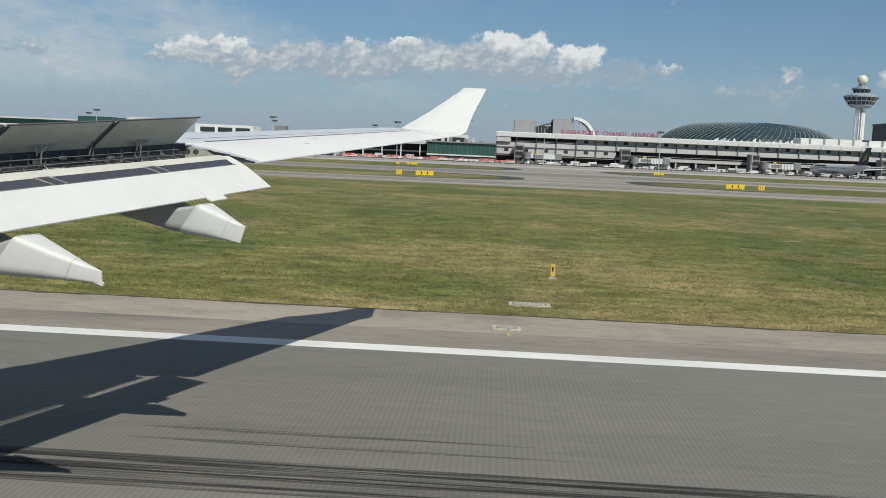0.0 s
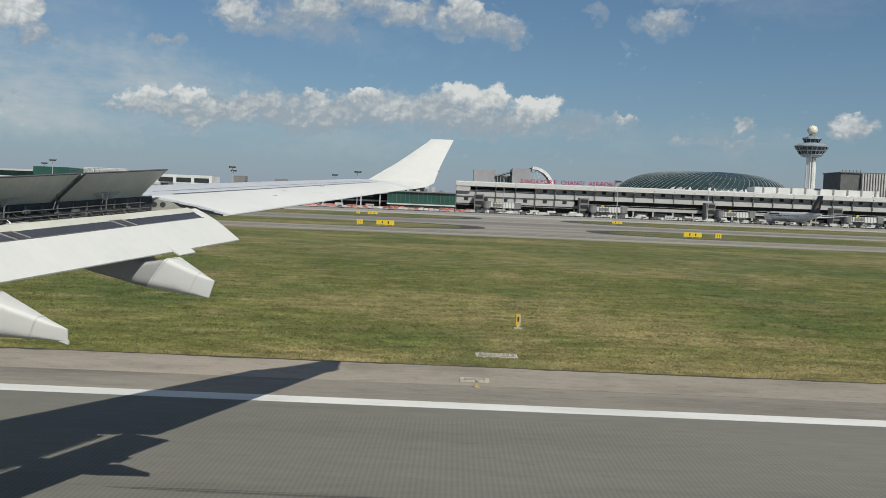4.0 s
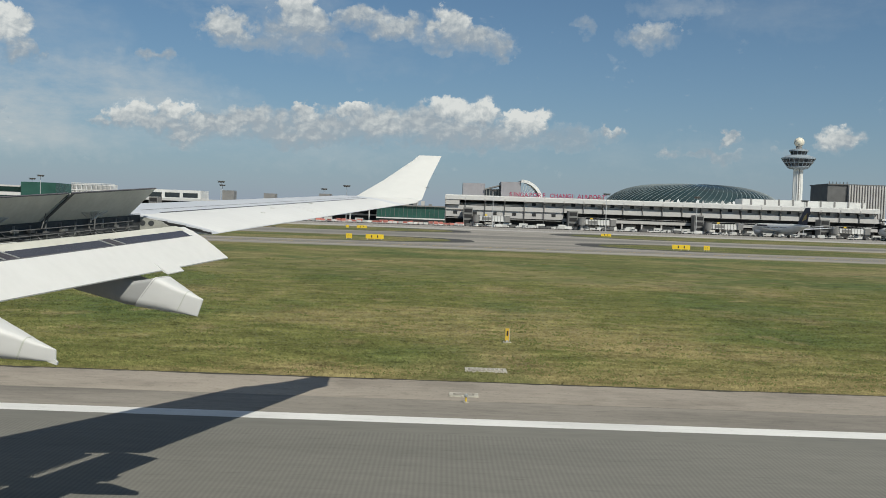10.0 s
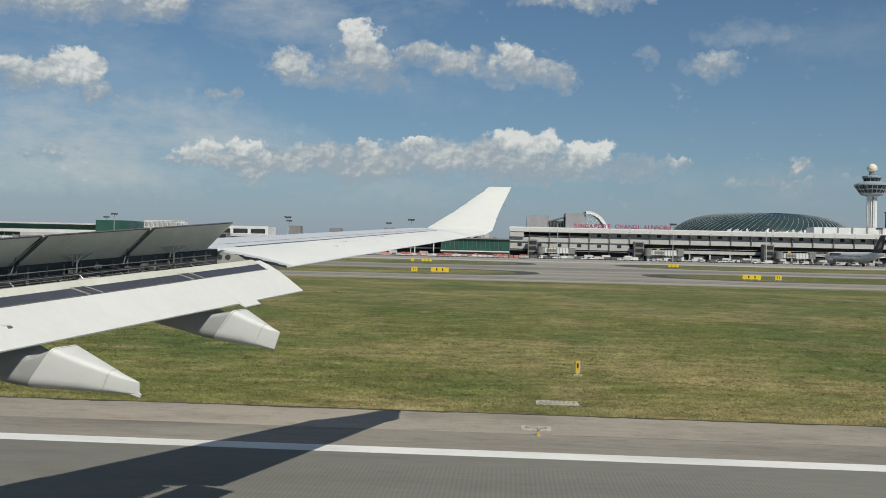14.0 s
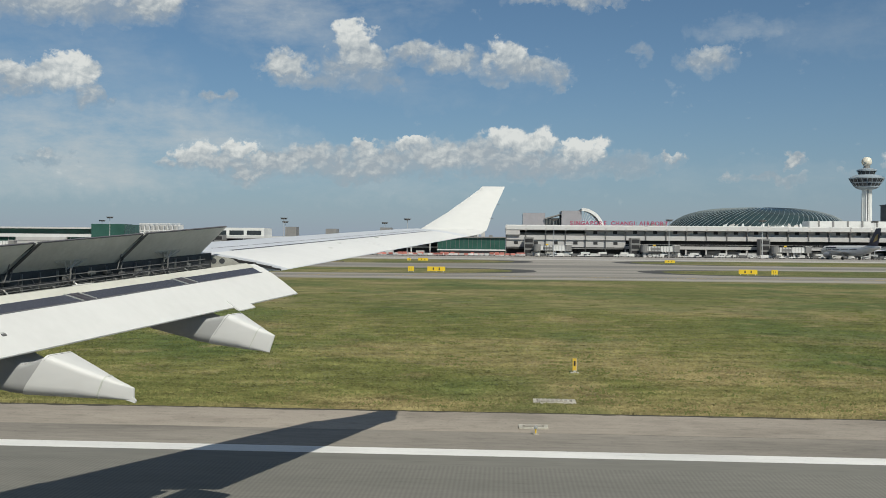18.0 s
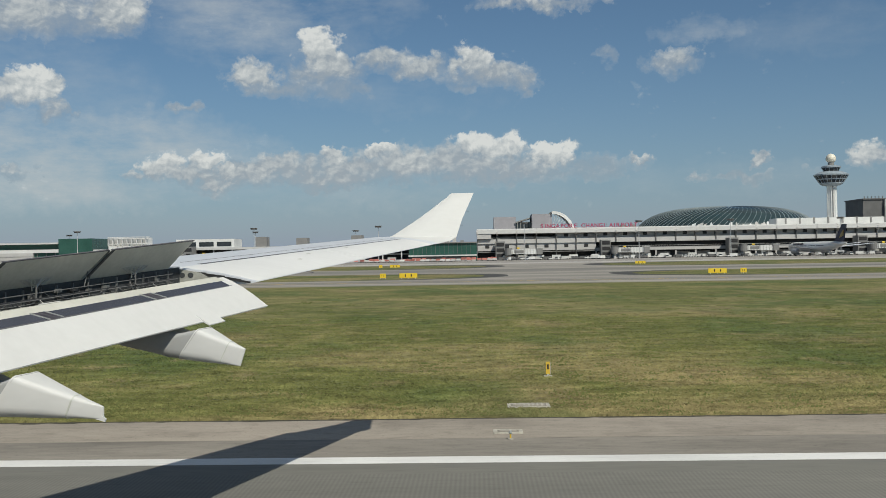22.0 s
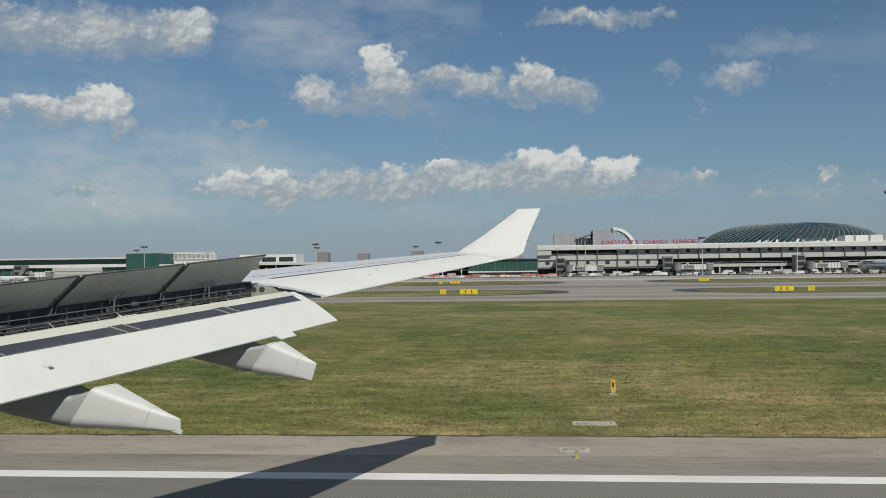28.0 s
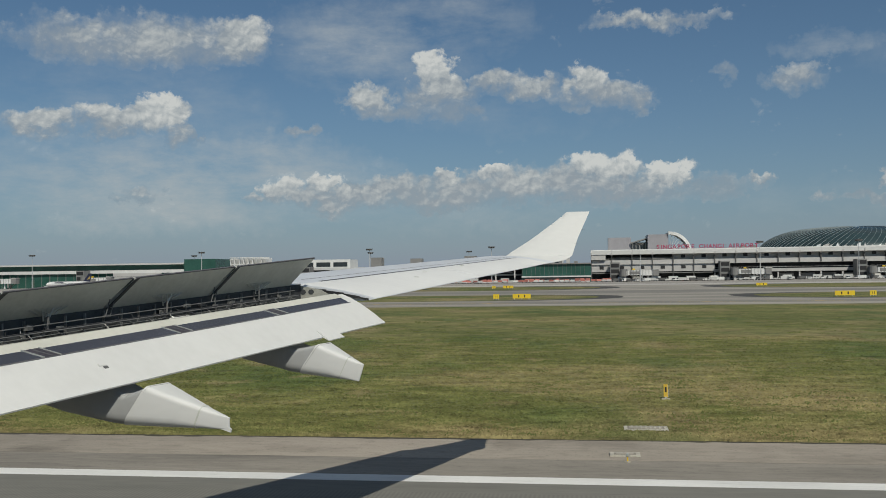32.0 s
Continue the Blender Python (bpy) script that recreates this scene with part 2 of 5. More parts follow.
def grooved(m):
    """Fine grooves across the runway."""
    n, l = m.node_tree.nodes, m.node_tree.links
    p = n["Principled BSDF"]
    co, w, mp = n.new("ShaderNodeTexCoord"), n.new("ShaderNodeTexWave"), n.new("ShaderNodeMapping")
    w.wave_type, w.bands_direction = "BANDS", "X"
    w.inputs["Scale"].default_value, w.inputs["Distortion"].default_value = 2.6, 0.15
    l.new(co.outputs["Object"], w.inputs["Vector"])
    mr = n.new("ShaderNodeMapRange")
    mr.inputs["To Min"].default_value, mr.inputs["To Max"].default_value = 0.91, 1.06
    hsv = n.new("ShaderNodeHueSaturation")
    source = p.inputs["Base Color"].links[0].from_socket
    l.new(w.outputs["Fac"], mr.inputs["Value"]), l.new(mr.outputs[0], hsv.inputs["Value"])
    l.new(source, hsv.inputs["Color"]), l.new(hsv.outputs[0], p.inputs["Base Color"])


grooved(asphalt)


def stained(m, depth, scale, stretch=(1, 1, 1)):
    """Dark smudges and fine dark specks on a paved surface."""
    n, l = m.node_tree.nodes, m.node_tree.links
    p = n["Principled BSDF"]
    co, mp = n.new("ShaderNodeTexCoord"), n.new("ShaderNodeMapping")
    mp.inputs["Scale"].default_value = stretch
    l.new(co.outputs["Object"], mp.inputs[0])
    colour = p.inputs["Base Color"].links[0].from_socket
    for size, low, high, dark in ((scale, 0.52, 0.72, depth), (scale * 6, 0.55, 0.75, depth * 0.6), (scale * 40, 0.58, 0.72, depth)):
        t, mr, hsv = n.new("ShaderNodeTexNoise"), n.new("ShaderNodeMapRange"), n.new("ShaderNodeHueSaturation")
        t.inputs["Scale"].default_value, t.inputs["Detail"].default_value = size, 6
        mr.inputs["From Min"].default_value, mr.inputs["From Max"].default_value = low, high
        mr.inputs["To Min"].default_value, mr.inputs["To Max"].default_value = 1.0, 1.0 - dark
        l.new(mp.outputs[0], t.inputs["Vector"]), l.new(t.outputs[0], mr.inputs["Value"]), l.new(mr.outputs[0], hsv.inputs["Value"])
        l.new(colour, hsv.inputs["Color"])
        colour = hsv.outputs[0]
    l.new(colour, p.inputs["Base Color"])


stained(line_white, 0.16, 0.5, (0.25, 1, 1))
stained(shoulder_mat, 0.34, 0.28, (0.8, 1, 1))
stained(shoulder_dark, 0.30, 0.4, (0.3, 1, 1))
stained(asphalt, 0.16, 0.2, (0.15, 1, 1))
stained(smooth_asphalt, 0.16, 0.2, (0.15, 1, 1))
stained(taxi_mat, 0.30, 0.06, (0.25, 1, 1))
stained(apron_mat, 0.30, 0.03, (0.3, 1, 1))


def grass_material():
    m = bpy.data.materials.new("mown_grass")
    m.use_nodes = True
    n, l = m.node_tree.nodes, m.node_tree.links
    p = n["Principled BSDF"]
    co = n.new("ShaderNodeTexCoord")

    def layer(scale, detail, stretch):
        mp, t = n.new("ShaderNodeMapping"), n.new("ShaderNodeTexNoise")
        mp.inputs["Scale"].default_value = stretch
        t.inputs["Scale"].default_value, t.inputs["Detail"].default_value = scale, detail
        l.new(co.outputs["Object"], mp.inputs[0]), l.new(mp.outputs[0], t.inputs["Vector"])
        return t.outputs[0]

    broad, patch, blades = layer(0.03, 4, (0.6, 1, 1)), layer(0.13, 7, (0.55, 1, 1)), layer(3.2, 5, (0.7, 1, 1))
    streak = layer(0.8, 7, (0.5, 1, 1))
    r1 = n.new("ShaderNodeValToRGB")
    r1.color_ramp.elements[0].position, r1.color_ramp.elements[1].position = 0.34, 0.62
    r1.color_ramp.elements[0].color, r1.color_ramp.elements[1].color = (0.106, 0.116, 0.040, 1), (0.232, 0.198, 0.094, 1)
    r1.color_ramp.elements.new(0.49).color = (0.150, 0.153, 0.056, 1)
    add = n.new("ShaderNodeMath")
    add.operation = "MULTIPLY_ADD"
    add.inputs[1].default_value = 0.55
    sub = n.new("ShaderNodeMath")
    sub.operation = "SUBTRACT"
    sub.inputs[1].default_value = 0.275
    l.new(patch, add.inputs[0]), l.new(broad, add.inputs[2]), l.new(add.outputs[0], sub.inputs[0])
    # a dry, coarse verge along the pavement
    sep, verge, dry = n.new("ShaderNodeSeparateXYZ"), n.new("ShaderNodeMapRange"), n.new("ShaderNodeMath")
    verge.interpolation_type = "SMOOTHSTEP"
    verge.inputs["From Min"].default_value, verge.inputs["From Max"].default_value = 34.0, 41.0
    verge.inputs["To Min"].default_value, verge.inputs["To Max"].default_value = 0.16, -0.02
    dry.operation = "ADD"
    l.new(co.outputs["Object"], sep.inputs[0]), l.new(sep.outputs[1], verge.inputs["Value"])
    l.new(verge.outputs[0], dry.inputs[0]), l.new(sub.outputs[0], dry.inputs[1]), l.new(dry.outputs[0], r1.inputs[0])
    # worn straw-coloured patches and lusher dark ones
    colour = r1.outputs[0]
    for source, low, high, most, tone in ((layer(0.06, 7, (0.95, 0.6, 1)), 0.53, 0.64, 0.74, (0.235, 0.192, 0.100)), (layer(0.075, 7, (0.9, 0.6, 1.7)), 0.50, 0.62, 0.66, (0.078, 0.112, 0.038)), (layer(0.35, 7, (0.9, 0.8, 1)), 0.55, 0.70, 0.55, (0.255, 0.207, 0.110))):
        mask, over = n.new("ShaderNodeMapRange"), n.new("ShaderNodeMix")
        mask.interpolation_type, over.data_type = "SMOOTHSTEP", "RGBA"
        mask.inputs["From Min"].default_value, mask.inputs["From Max"].default_value, mask.inputs["To Max"].default_value = low, high, most
        over.inputs[7].default_value = (*tone, 1)
        l.new(source, mask.inputs["Value"]), l.new(mask.outputs[0], over.inputs[0]), l.new(colour, over.inputs[6])
        colour = over.outputs[2]
    mr, hsv = n.new("ShaderNodeMapRange"), n.new("ShaderNodeHueSaturation")
    mr.inputs["From Min"].default_value, mr.inputs["From Max"].default_value = 0.32, 0.68
    mr.inputs["To Min"].default_value, mr.inputs["To Max"].default_value = 0.40, 1.60
    both = n.new("ShaderNodeMath")
    both.operation = "MULTIPLY_ADD"
    both.inputs[1].default_value = 0.5
    half = n.new("ShaderNodeMath")
    half.operation = "MULTIPLY"
    half.inputs[1].default_value = 0.5
    l.new(streak, half.inputs[0]), l.new(blades, both.inputs[0]), l.new(half.outputs[0], both.inputs[2])
    l.new(both.outputs[0], mr.inputs["Value"]), l.new(mr.outputs[0], hsv.inputs["Value"])
    l.new(colour, hsv.inputs["Color"]), l.new(hsv.outputs[0], p.inputs["Base Color"])
    p.inputs["Roughness"].default_value, p.inputs["Specular IOR Level"].default_value = 0.95, 0.15
    b = n.new("ShaderNodeBump")
    b.inputs["Strength"].default_value, b.inputs["Distance"].default_value = 0.45, 0.08
    l.new(blades, b.inputs["Height"]), l.new(b.outputs[0], p.inputs["Normal"])
    return m


def rubber_material():
    """Worn rubber: broken up along the streak, with the asphalt showing through."""
    m = material("tyre_rubber", (0.05, 0.05, 0.048), (0.035, 0.035, 0.034), 0.8, 0, 0.5, 6, 0.1, (0.2, 2, 1), 0.3)
    n, l = m.node_tree.nodes, m.node_tree.links
    co, mp, t, mr = n.new("ShaderNodeTexCoord"), n.new("ShaderNodeMapping"), n.new("ShaderNodeTexNoise"), n.new("ShaderNodeMapRange")
    mp.inputs["Scale"].default_value = (0.12, 9, 1)
    t.inputs["Scale"].default_value, t.inputs["Detail"].default_value = 1.6, 5
    l.new(co.outputs["Object"], mp.inputs[0]), l.new(mp.outputs[0], t.inputs["Vector"]), l.new(t.outputs[0], mr.inputs["Value"])
    mr.inputs["From Min"].default_value, mr.inputs["From Max"].default_value = 0.38, 0.66
    mr.inputs["To Min"].default_value, mr.inputs["To Max"].default_value = 0.0, 0.62
    l.new(mr.outputs[0], n["Principled BSDF"].inputs["Alpha"])
    return m


rubber = rubber_material()
weed_green = material("weed_green", (0.150, 0.160, 0.055), (0.088, 0.108, 0.036), 0.9, 0, 0.3, 3, 0, (1, 1, 1), 0.2)
grass = grass_material()


# ---- mesh helpers ----
def box(bm, x0, x1, y0, y1, z0, z1):
    v = [bm.verts.new(c) for c in ((x0, y0, z0), (x1, y0, z0), (x1, y1, z0), (x0, y1, z0), (x0, y0, z1), (x1, y0, z1), (x1, y1, z1), (x0, y1, z1))]
    for f in ((3, 2, 1, 0), (4, 5, 6, 7), (0, 1, 5, 4), (1, 2, 6, 5), (2, 3, 7, 6), (3, 0, 4, 7)):
        bm.faces.new([v[i] for i in f])
    return bm


def loft(bm, sections, caps=True, closed=True):
    rows = [[bm.verts.new(c) for c in s] for s in sections]
    k = len(rows[0])
    for a, b in zip(rows, rows[1:]):
        for i in range(k if closed else k - 1):
            j = (i + 1) % k
            bm.faces.new((a[i], a[j], b[j], b[i]))
    if caps and closed:
        bm.faces.new(rows[0][::-1]), bm.faces.new(rows[-1])
    return bm


def rod(bm, a, b, r, sides=6, r2=None):
    a, b = Vector(a), Vector(b)
    q = (b - a).to_track_quat("Z", "Y")
    ring = [Vector((math.cos(t), math.sin(t), 0)) for t in (2 * math.pi * i / sides for i in range(sides))]
    return loft(bm, [[a + q @ (c * r) for c in ring], [b + q @ (c * (r if r2 is None else r2)) for c in ring]])


def turned(bm, profile, centre=(0, 0), sides=24):
    """A body of revolution about an upright axis, from (radius, z) pairs."""
    cx, cy = centre
    return loft(bm, [[(cx + r * math.cos(t), cy + r * math.sin(t), z) for t in (2 * math.pi * i / sides for i in range(sides))] for r, z in profile])


def mesh_of(name, bm, mat, smooth=False):
    bmesh.ops.recalc_face_normals(bm, faces=bm.faces)
    me = bpy.data.meshes.new(name)
    bm.to_mesh(me)
    bm.free()
    me.materials.append(mat)
    if smooth:
        for f in me.polygons:
            f.use_smooth = True
        me.set_sharp_from_angle(angle=radians(35))
    return me


def part(name, bm, mat, parent=None, label="", smooth=False):
    ob = new(name, mesh_of(name, bm, mat, smooth) if isinstance(bm, bmesh.types.BMesh) else bm)
    ob.parent = parent
    return tagged(ob, label)


def thing(name, label, category, group="", at=(0, 0, 0)):
    ob = new(name)
    ob.location = at
    return tagged(ob, label, category, group)


def boxed(*size):
    return box(bmesh.new(), *size)


def structure(name, bm, mat, label, smooth=False):
    return tagged(part(name, bm, mat, None, "", smooth), label, "", "", "structure")


# ---- ground: one sheet, with the paved strips laid on it ----
def sheet(x0, x1, y0, y1, z, nx=1, ny=1):
    bm = bmesh.new()
    g = [[bm.verts.new((x0 + (x1 - x0) * i / nx, y0 + (y1 - y0) * j / ny, z)) for i in range(nx + 1)] for j in range(ny + 1)]
    for j in range(ny):
        for i in range(nx):
            bm.faces.new((g[j][i], g[j][i + 1], g[j + 1][i + 1], g[j + 1][i]))
    return bm


structure("ground", sheet(-4500, 4500, -1500, 4700, -0.03, 8, 8), grass, "mown airfield grass, green with dry brown patches")
structure("runway", boxed(-1800, 1800, -33, 25.5, -0.3, 0.0), asphalt, "dark grey grooved asphalt runway")
structure("runway_edge_lane", boxed(-1800, 1800, 25.5, 27.65, -0.3, 0.0), smooth_asphalt, "smooth dark grey asphalt lane along the runway edge")
structure("runway_edge_strip", boxed(-1800, 1800, 27.65, 30.3, -0.3, -0.004), shoulder_dark, "worn brown-grey asphalt strip beside the runway line")
structure("runway_shoulder", boxed(-1800, 1800, 30.3, 33.9, -0.3, -0.008), shoulder_mat, "pale brown-grey asphalt runway shoulder")
for y, w in ((30.3, 0.03),):
    structure("paving_joint", boxed(-300, 300, y - w, y + w, -0.02, -0.002), joint_brown, "thin dark joint between paving lanes")
structure("runway_side_line", boxed(-1800, 1800, 26.78, 27.62, -0.01, 0.004), line_white, "white painted runway side line")
bm = bmesh.new()
rng = random.Random(8)
edge = [(-90 + 0.45 * i, 33.90 - 0.22 * rng.random() ** 3 - 0.05 * math.sin(i * 0.21), 34.16 + 0.22 * rng.random() + 0.08 * math.sin(i * 0.13)) for i in range(400)]
loft(bm, [[(x, a, -0.005), (x, b, -0.005), (x, b, -0.03), (x, a, -0.03)] for x, a, b in edge])
structure("soil_shade_edge", bm, dirt, "thin ragged edge of soil, darkened as lip shadow, beside the shoulder")
structure("taxiway_1", boxed(-1800, 1800, 180, 211, -0.3, 0.0), taxi_mat, "grey asphalt parallel taxiway")
structure("taxiway_2", boxed(-1800, 1800, 278, 349, -0.3, 0.0), taxi_mat, "wide grey asphalt inner taxiway")
for y0, y1 in ((177, 179.9), (211.2, 214.5), (274, 277.9), (349.2, 353.5)):
    structure("taxiway_edge", boxed(-1800, 1800, y0, y1, -0.3, -0.012), shoulder_dark, "darker asphalt edge strip of the taxiway")
structure("taxiway_centre", boxed(-1800, 1800, 189, 202, -0.1, 0.003), taxi_worn, "darker worn lane along the taxiway centre")
structure("taxiway_centre", boxed(-1800, 1800, 297, 326, -0.1, 0.003), taxi_worn, "darker worn lane along the inner taxiway")
structure("apron_road", boxed(-1800, 1800, 486, 520, -0.1, 0.003), road_pale, "pale concrete service road along the apron")
structure("apron", boxed(-1800, 1800, 472, 900, -0.3, 0.0), apron_mat, "pale pinkish-grey concrete apron")


# ---- clouds: a far backdrop of the sky ----
def cloud_backdrop():
    radius, nu, nv = 4300.0, 90, 34
    a0, a1, e0, e1 = -50.0, 44.0, -1.0, 34.0
    bm = bmesh.new()
    uv = bm.loops.layers.uv.new("sky")
    grid = []
    for j in range(nv + 1):
        e = radians(e0 + (e1 - e0) * j / nv)
        grid.append([bm.verts.new((radius * math.sin(radians(a0 + (a1 - a0) * i / nu)) * math.cos(e), radius * math.cos(radians(a0 + (a1 - a0) * i / nu)) * math.cos(e), 5.8 + radius * math.sin(e))) for i in range(nu + 1)])
    for j in range(nv):
        for i in range(nu):
            f = bm.faces.new((grid[j][i], grid[j][i + 1], grid[j + 1][i + 1], grid[j + 1][i]))
            for lp, (di, dj) in zip(f.loops, ((0, 0), (1, 0), (1, 1), (0, 1))):
                lp[uv].uv = (a0 + (a1 - a0) * (i + di) / nu, e0 + (e1 - e0) * (j + dj) / nv)
            f.smooth = True
    m = bpy.data.materials.new("clouds")
    m.use_nodes = True
    n, l = m.node_tree.nodes, m.node_tree.links
    n.remove(n["Principled BSDF"])

    def math_node(op, a, b=None, c=None, clamp=False):
        x = n.new("ShaderNodeMath")
        x.operation, x.use_clamp = op, clamp
        for k, v in enumerate((a, b, c)):
            if v is None:
                continue
            if isinstance(v, (int, float)):
                x.inputs[k].default_value = v
            else:
                l.new(v, x.inputs[k])
        return x.outputs[0]

    uvn, sep = n.new("ShaderNodeUVMap"), n.new("ShaderNodeSeparateXYZ")
    uvn.uv_map = "sky"
    l.new(uvn.outputs[0], sep.inputs[0])
    az, el = sep.outputs[0], sep.outputs[1]
    sway = n.new("ShaderNodeTexNoise")
    sway.inputs["Scale"].default_value, sway.inputs["Detail"].default_value = 0.38, 5
    sway_sep = n.new("ShaderNodeSeparateColor")
    l.new(uvn.outputs[0], sway.inputs["Vector"]), l.new(sway.outputs["Color"], sway_sep.inputs[0])
    flat_el = el
    fray, fray_sep = n.new("ShaderNodeTexNoise"), n.new("ShaderNodeSeparateColor")
    fray.inputs["Scale"].default_value, fray.inputs["Detail"].default_value, fray.inputs["Roughness"].default_value = 1.1, 4, 0.6
    l.new(uvn.outputs[0], fray.inputs["Vector"]), l.new(fray.outputs["Color"], fray_sep.inputs[0])
    az = math_node("MULTIPLY_ADD", math_node("SUBTRACT", sway_sep.outputs[0], 0.5), 3.2, az)
    az = math_node("MULTIPLY_ADD", math_node("SUBTRACT", fray_sep.outputs[0], 0.5), 3.0, az)
    el = math_node("MULTIPLY_ADD", math_node("SUBTRACT", sway_sep.outputs[1], 0.5), 1.6, el)
    el = math_node("MULTIPLY_ADD", math_node("SUBTRACT", fray_sep.outputs[1], 0.5), 1.9, el)

    def noise_at(shift, scale, detail, stretch=(1, 1.35, 1), rough=0.58):
        mp, t = n.new("ShaderNodeMapping"), n.new("ShaderNodeTexNoise")
        mp.inputs["Location"].default_value, mp.inputs["Scale"].default_value = shift, stretch
        t.inputs["Scale"].default_value, t.inputs["Detail"].default_value, t.inputs["Roughness"].default_value = scale, detail, rough
        l.new(uvn.outputs[0], mp.inputs[0]), l.new(mp.outputs[0], t.inputs["Vector"])
        return t.outputs[0]

    def clump(ca, ce, ra, up, down, strength=1.0, shine=0.5):
        """1 in the middle of a cloud, falling to 0 at its rim; up and down: its height over and under its waist."""
        dx = math_node("DIVIDE", math_node("SUBTRACT", az, ca), ra)
        rise = math_node("SUBTRACT", el, ce)
        dy = math_node("MAXIMUM", math_node("DIVIDE", rise, up), math_node("DIVIDE", rise, -down))
        r2 = math_node("MULTIPLY_ADD", dx, dx, math_node("MULTIPLY", dy, dy))
        body = math_node("MULTIPLY", math_node("SUBTRACT", 1.0, r2, clamp=True), strength)
        return body, math_node("MULTIPLY", body, math_node("MULTIPLY", math_node("MULTIPLY_ADD", rise, 0.45 / up, 0.55, clamp=True), shine))

    def total(rows):
        s, top = clump(*rows[0])
        for row in rows[1:]:
            c, d = clump(*row)
            s, top = math_node("SMOOTH_MAX", s, c, 0.12), math_node("SMOOTH_MAX", top, d, 0.12)
        return s, top

    def billow(shift, scale, stretch=(1, 1.25, 1)):
        mp, t = n.new("ShaderNodeMapping"), n.new("ShaderNodeTexVoronoi")
        mp.inputs["Location"].default_value, mp.inputs["Scale"].default_value = shift, stretch
        t.feature, t.voronoi_dimensions = "SMOOTH_F1", "2D"
        t.inputs["Scale"].default_value, t.inputs["Detail"].default_value, t.inputs["Roughness"].default_value = scale, 3.5, 0.55
        t.inputs["Smoothness"].default_value, t.inputs["Randomness"].default_value = 0.35, 1.0
        warp = n.new("ShaderNodeTexNoise")
        warp.inputs["Scale"].default_value, warp.inputs["Detail"].default_value = 0.5, 6
        l.new(uvn.outputs[0], warp.inputs["Vector"])
        add = n.new("ShaderNodeVectorMath")
        add.operation = "MULTIPLY_ADD"
        add.inputs[1].default_value = (1.3, 1.3, 0)
        l.new(warp.outputs["Color"], add.inputs[0]), l.new(uvn.outputs[0], add.inputs[2])
        l.new(add.outputs[0], mp.inputs[0]), l.new(mp.outputs[0], t.inputs["Vector"])
        return math_node("SUBTRACT", 1.0, t.outputs["Distance"])

    heaps, crown = total(BANK + MIDDLE + LEFT + SMALL)
    veils, _ = total(VEILS)
    big, fine = noise_at((0, 0, 0), 0.34, 12, (1, 1.45, 1), 0.6), noise_at((3, 9, 0), 1.5, 8, (1, 1.25, 1), 0.62)
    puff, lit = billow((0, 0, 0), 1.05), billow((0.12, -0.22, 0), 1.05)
    soft = noise_at((7, 3, 0), 0.14, 8, (1, 2.6, 1), 0.64)
    dens = math_node("MULTIPLY_ADD", math_node("SUBTRACT", big, 0.5), 1.5, math_node("MULTIPLY", heaps, 1.7))
    dens = math_node("MULTIPLY_ADD", math_node("SUBTRACT", fine, 0.5), 0.16, dens)
    dens = math_node("SUBTRACT", math_node("MULTIPLY_ADD", puff, 0.3, dens), 0.39)
    dens = math_node("MULTIPLY", dens, math_node("MULTIPLY", heaps, 5.0, clamp=True))
    height = math_node("DIVIDE", crown, math_node("MAXIMUM", heaps, 0.05))
    # crisp sunlit heads, frayed bases
    edge = math_node("MULTIPLY_ADD", height, 1.5, 0.35)
    alpha = math_node("MULTIPLY", dens, edge, clamp=True)
    thin = math_node("MULTIPLY", veils, math_node("MULTIPLY", math_node("SUBTRACT", soft, 0.34, clamp=True), 2.6), clamp=True)
    halo = math_node("MULTIPLY", math_node("POWER", heaps, 1.3), 0.62, clamp=True)
    cover = math_node("MAXIMUM", math_node("SMOOTH_MIN", alpha, 0.95, 0.2), math_node("MAXIMUM", halo, math_node("MULTIPLY", thin, 0.66)))
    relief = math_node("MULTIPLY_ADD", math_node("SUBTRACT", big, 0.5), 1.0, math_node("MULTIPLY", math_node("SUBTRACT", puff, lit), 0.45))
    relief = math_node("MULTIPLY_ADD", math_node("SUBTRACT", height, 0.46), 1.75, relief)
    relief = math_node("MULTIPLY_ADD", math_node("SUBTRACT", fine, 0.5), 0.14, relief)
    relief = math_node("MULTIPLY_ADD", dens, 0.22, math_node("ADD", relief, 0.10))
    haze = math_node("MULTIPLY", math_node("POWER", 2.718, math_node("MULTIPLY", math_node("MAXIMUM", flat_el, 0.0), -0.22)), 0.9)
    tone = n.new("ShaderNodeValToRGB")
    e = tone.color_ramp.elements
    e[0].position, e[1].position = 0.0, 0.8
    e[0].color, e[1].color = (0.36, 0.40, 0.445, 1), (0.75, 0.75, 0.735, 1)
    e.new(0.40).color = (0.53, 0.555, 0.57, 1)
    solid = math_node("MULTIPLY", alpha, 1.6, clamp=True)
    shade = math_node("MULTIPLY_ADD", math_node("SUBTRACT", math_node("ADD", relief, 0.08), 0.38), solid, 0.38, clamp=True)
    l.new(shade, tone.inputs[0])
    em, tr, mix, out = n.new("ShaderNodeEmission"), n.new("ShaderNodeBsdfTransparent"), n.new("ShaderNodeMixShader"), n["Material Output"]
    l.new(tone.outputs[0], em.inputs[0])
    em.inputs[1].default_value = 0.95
    hz_em, hz_mix = n.new("ShaderNodeEmission"), n.new("ShaderNodeMixShader")
    hz_em.inputs[0].default_value, hz_em.inputs[1].default_value = (0.264, 0.304, 0.410, 1), 1.0
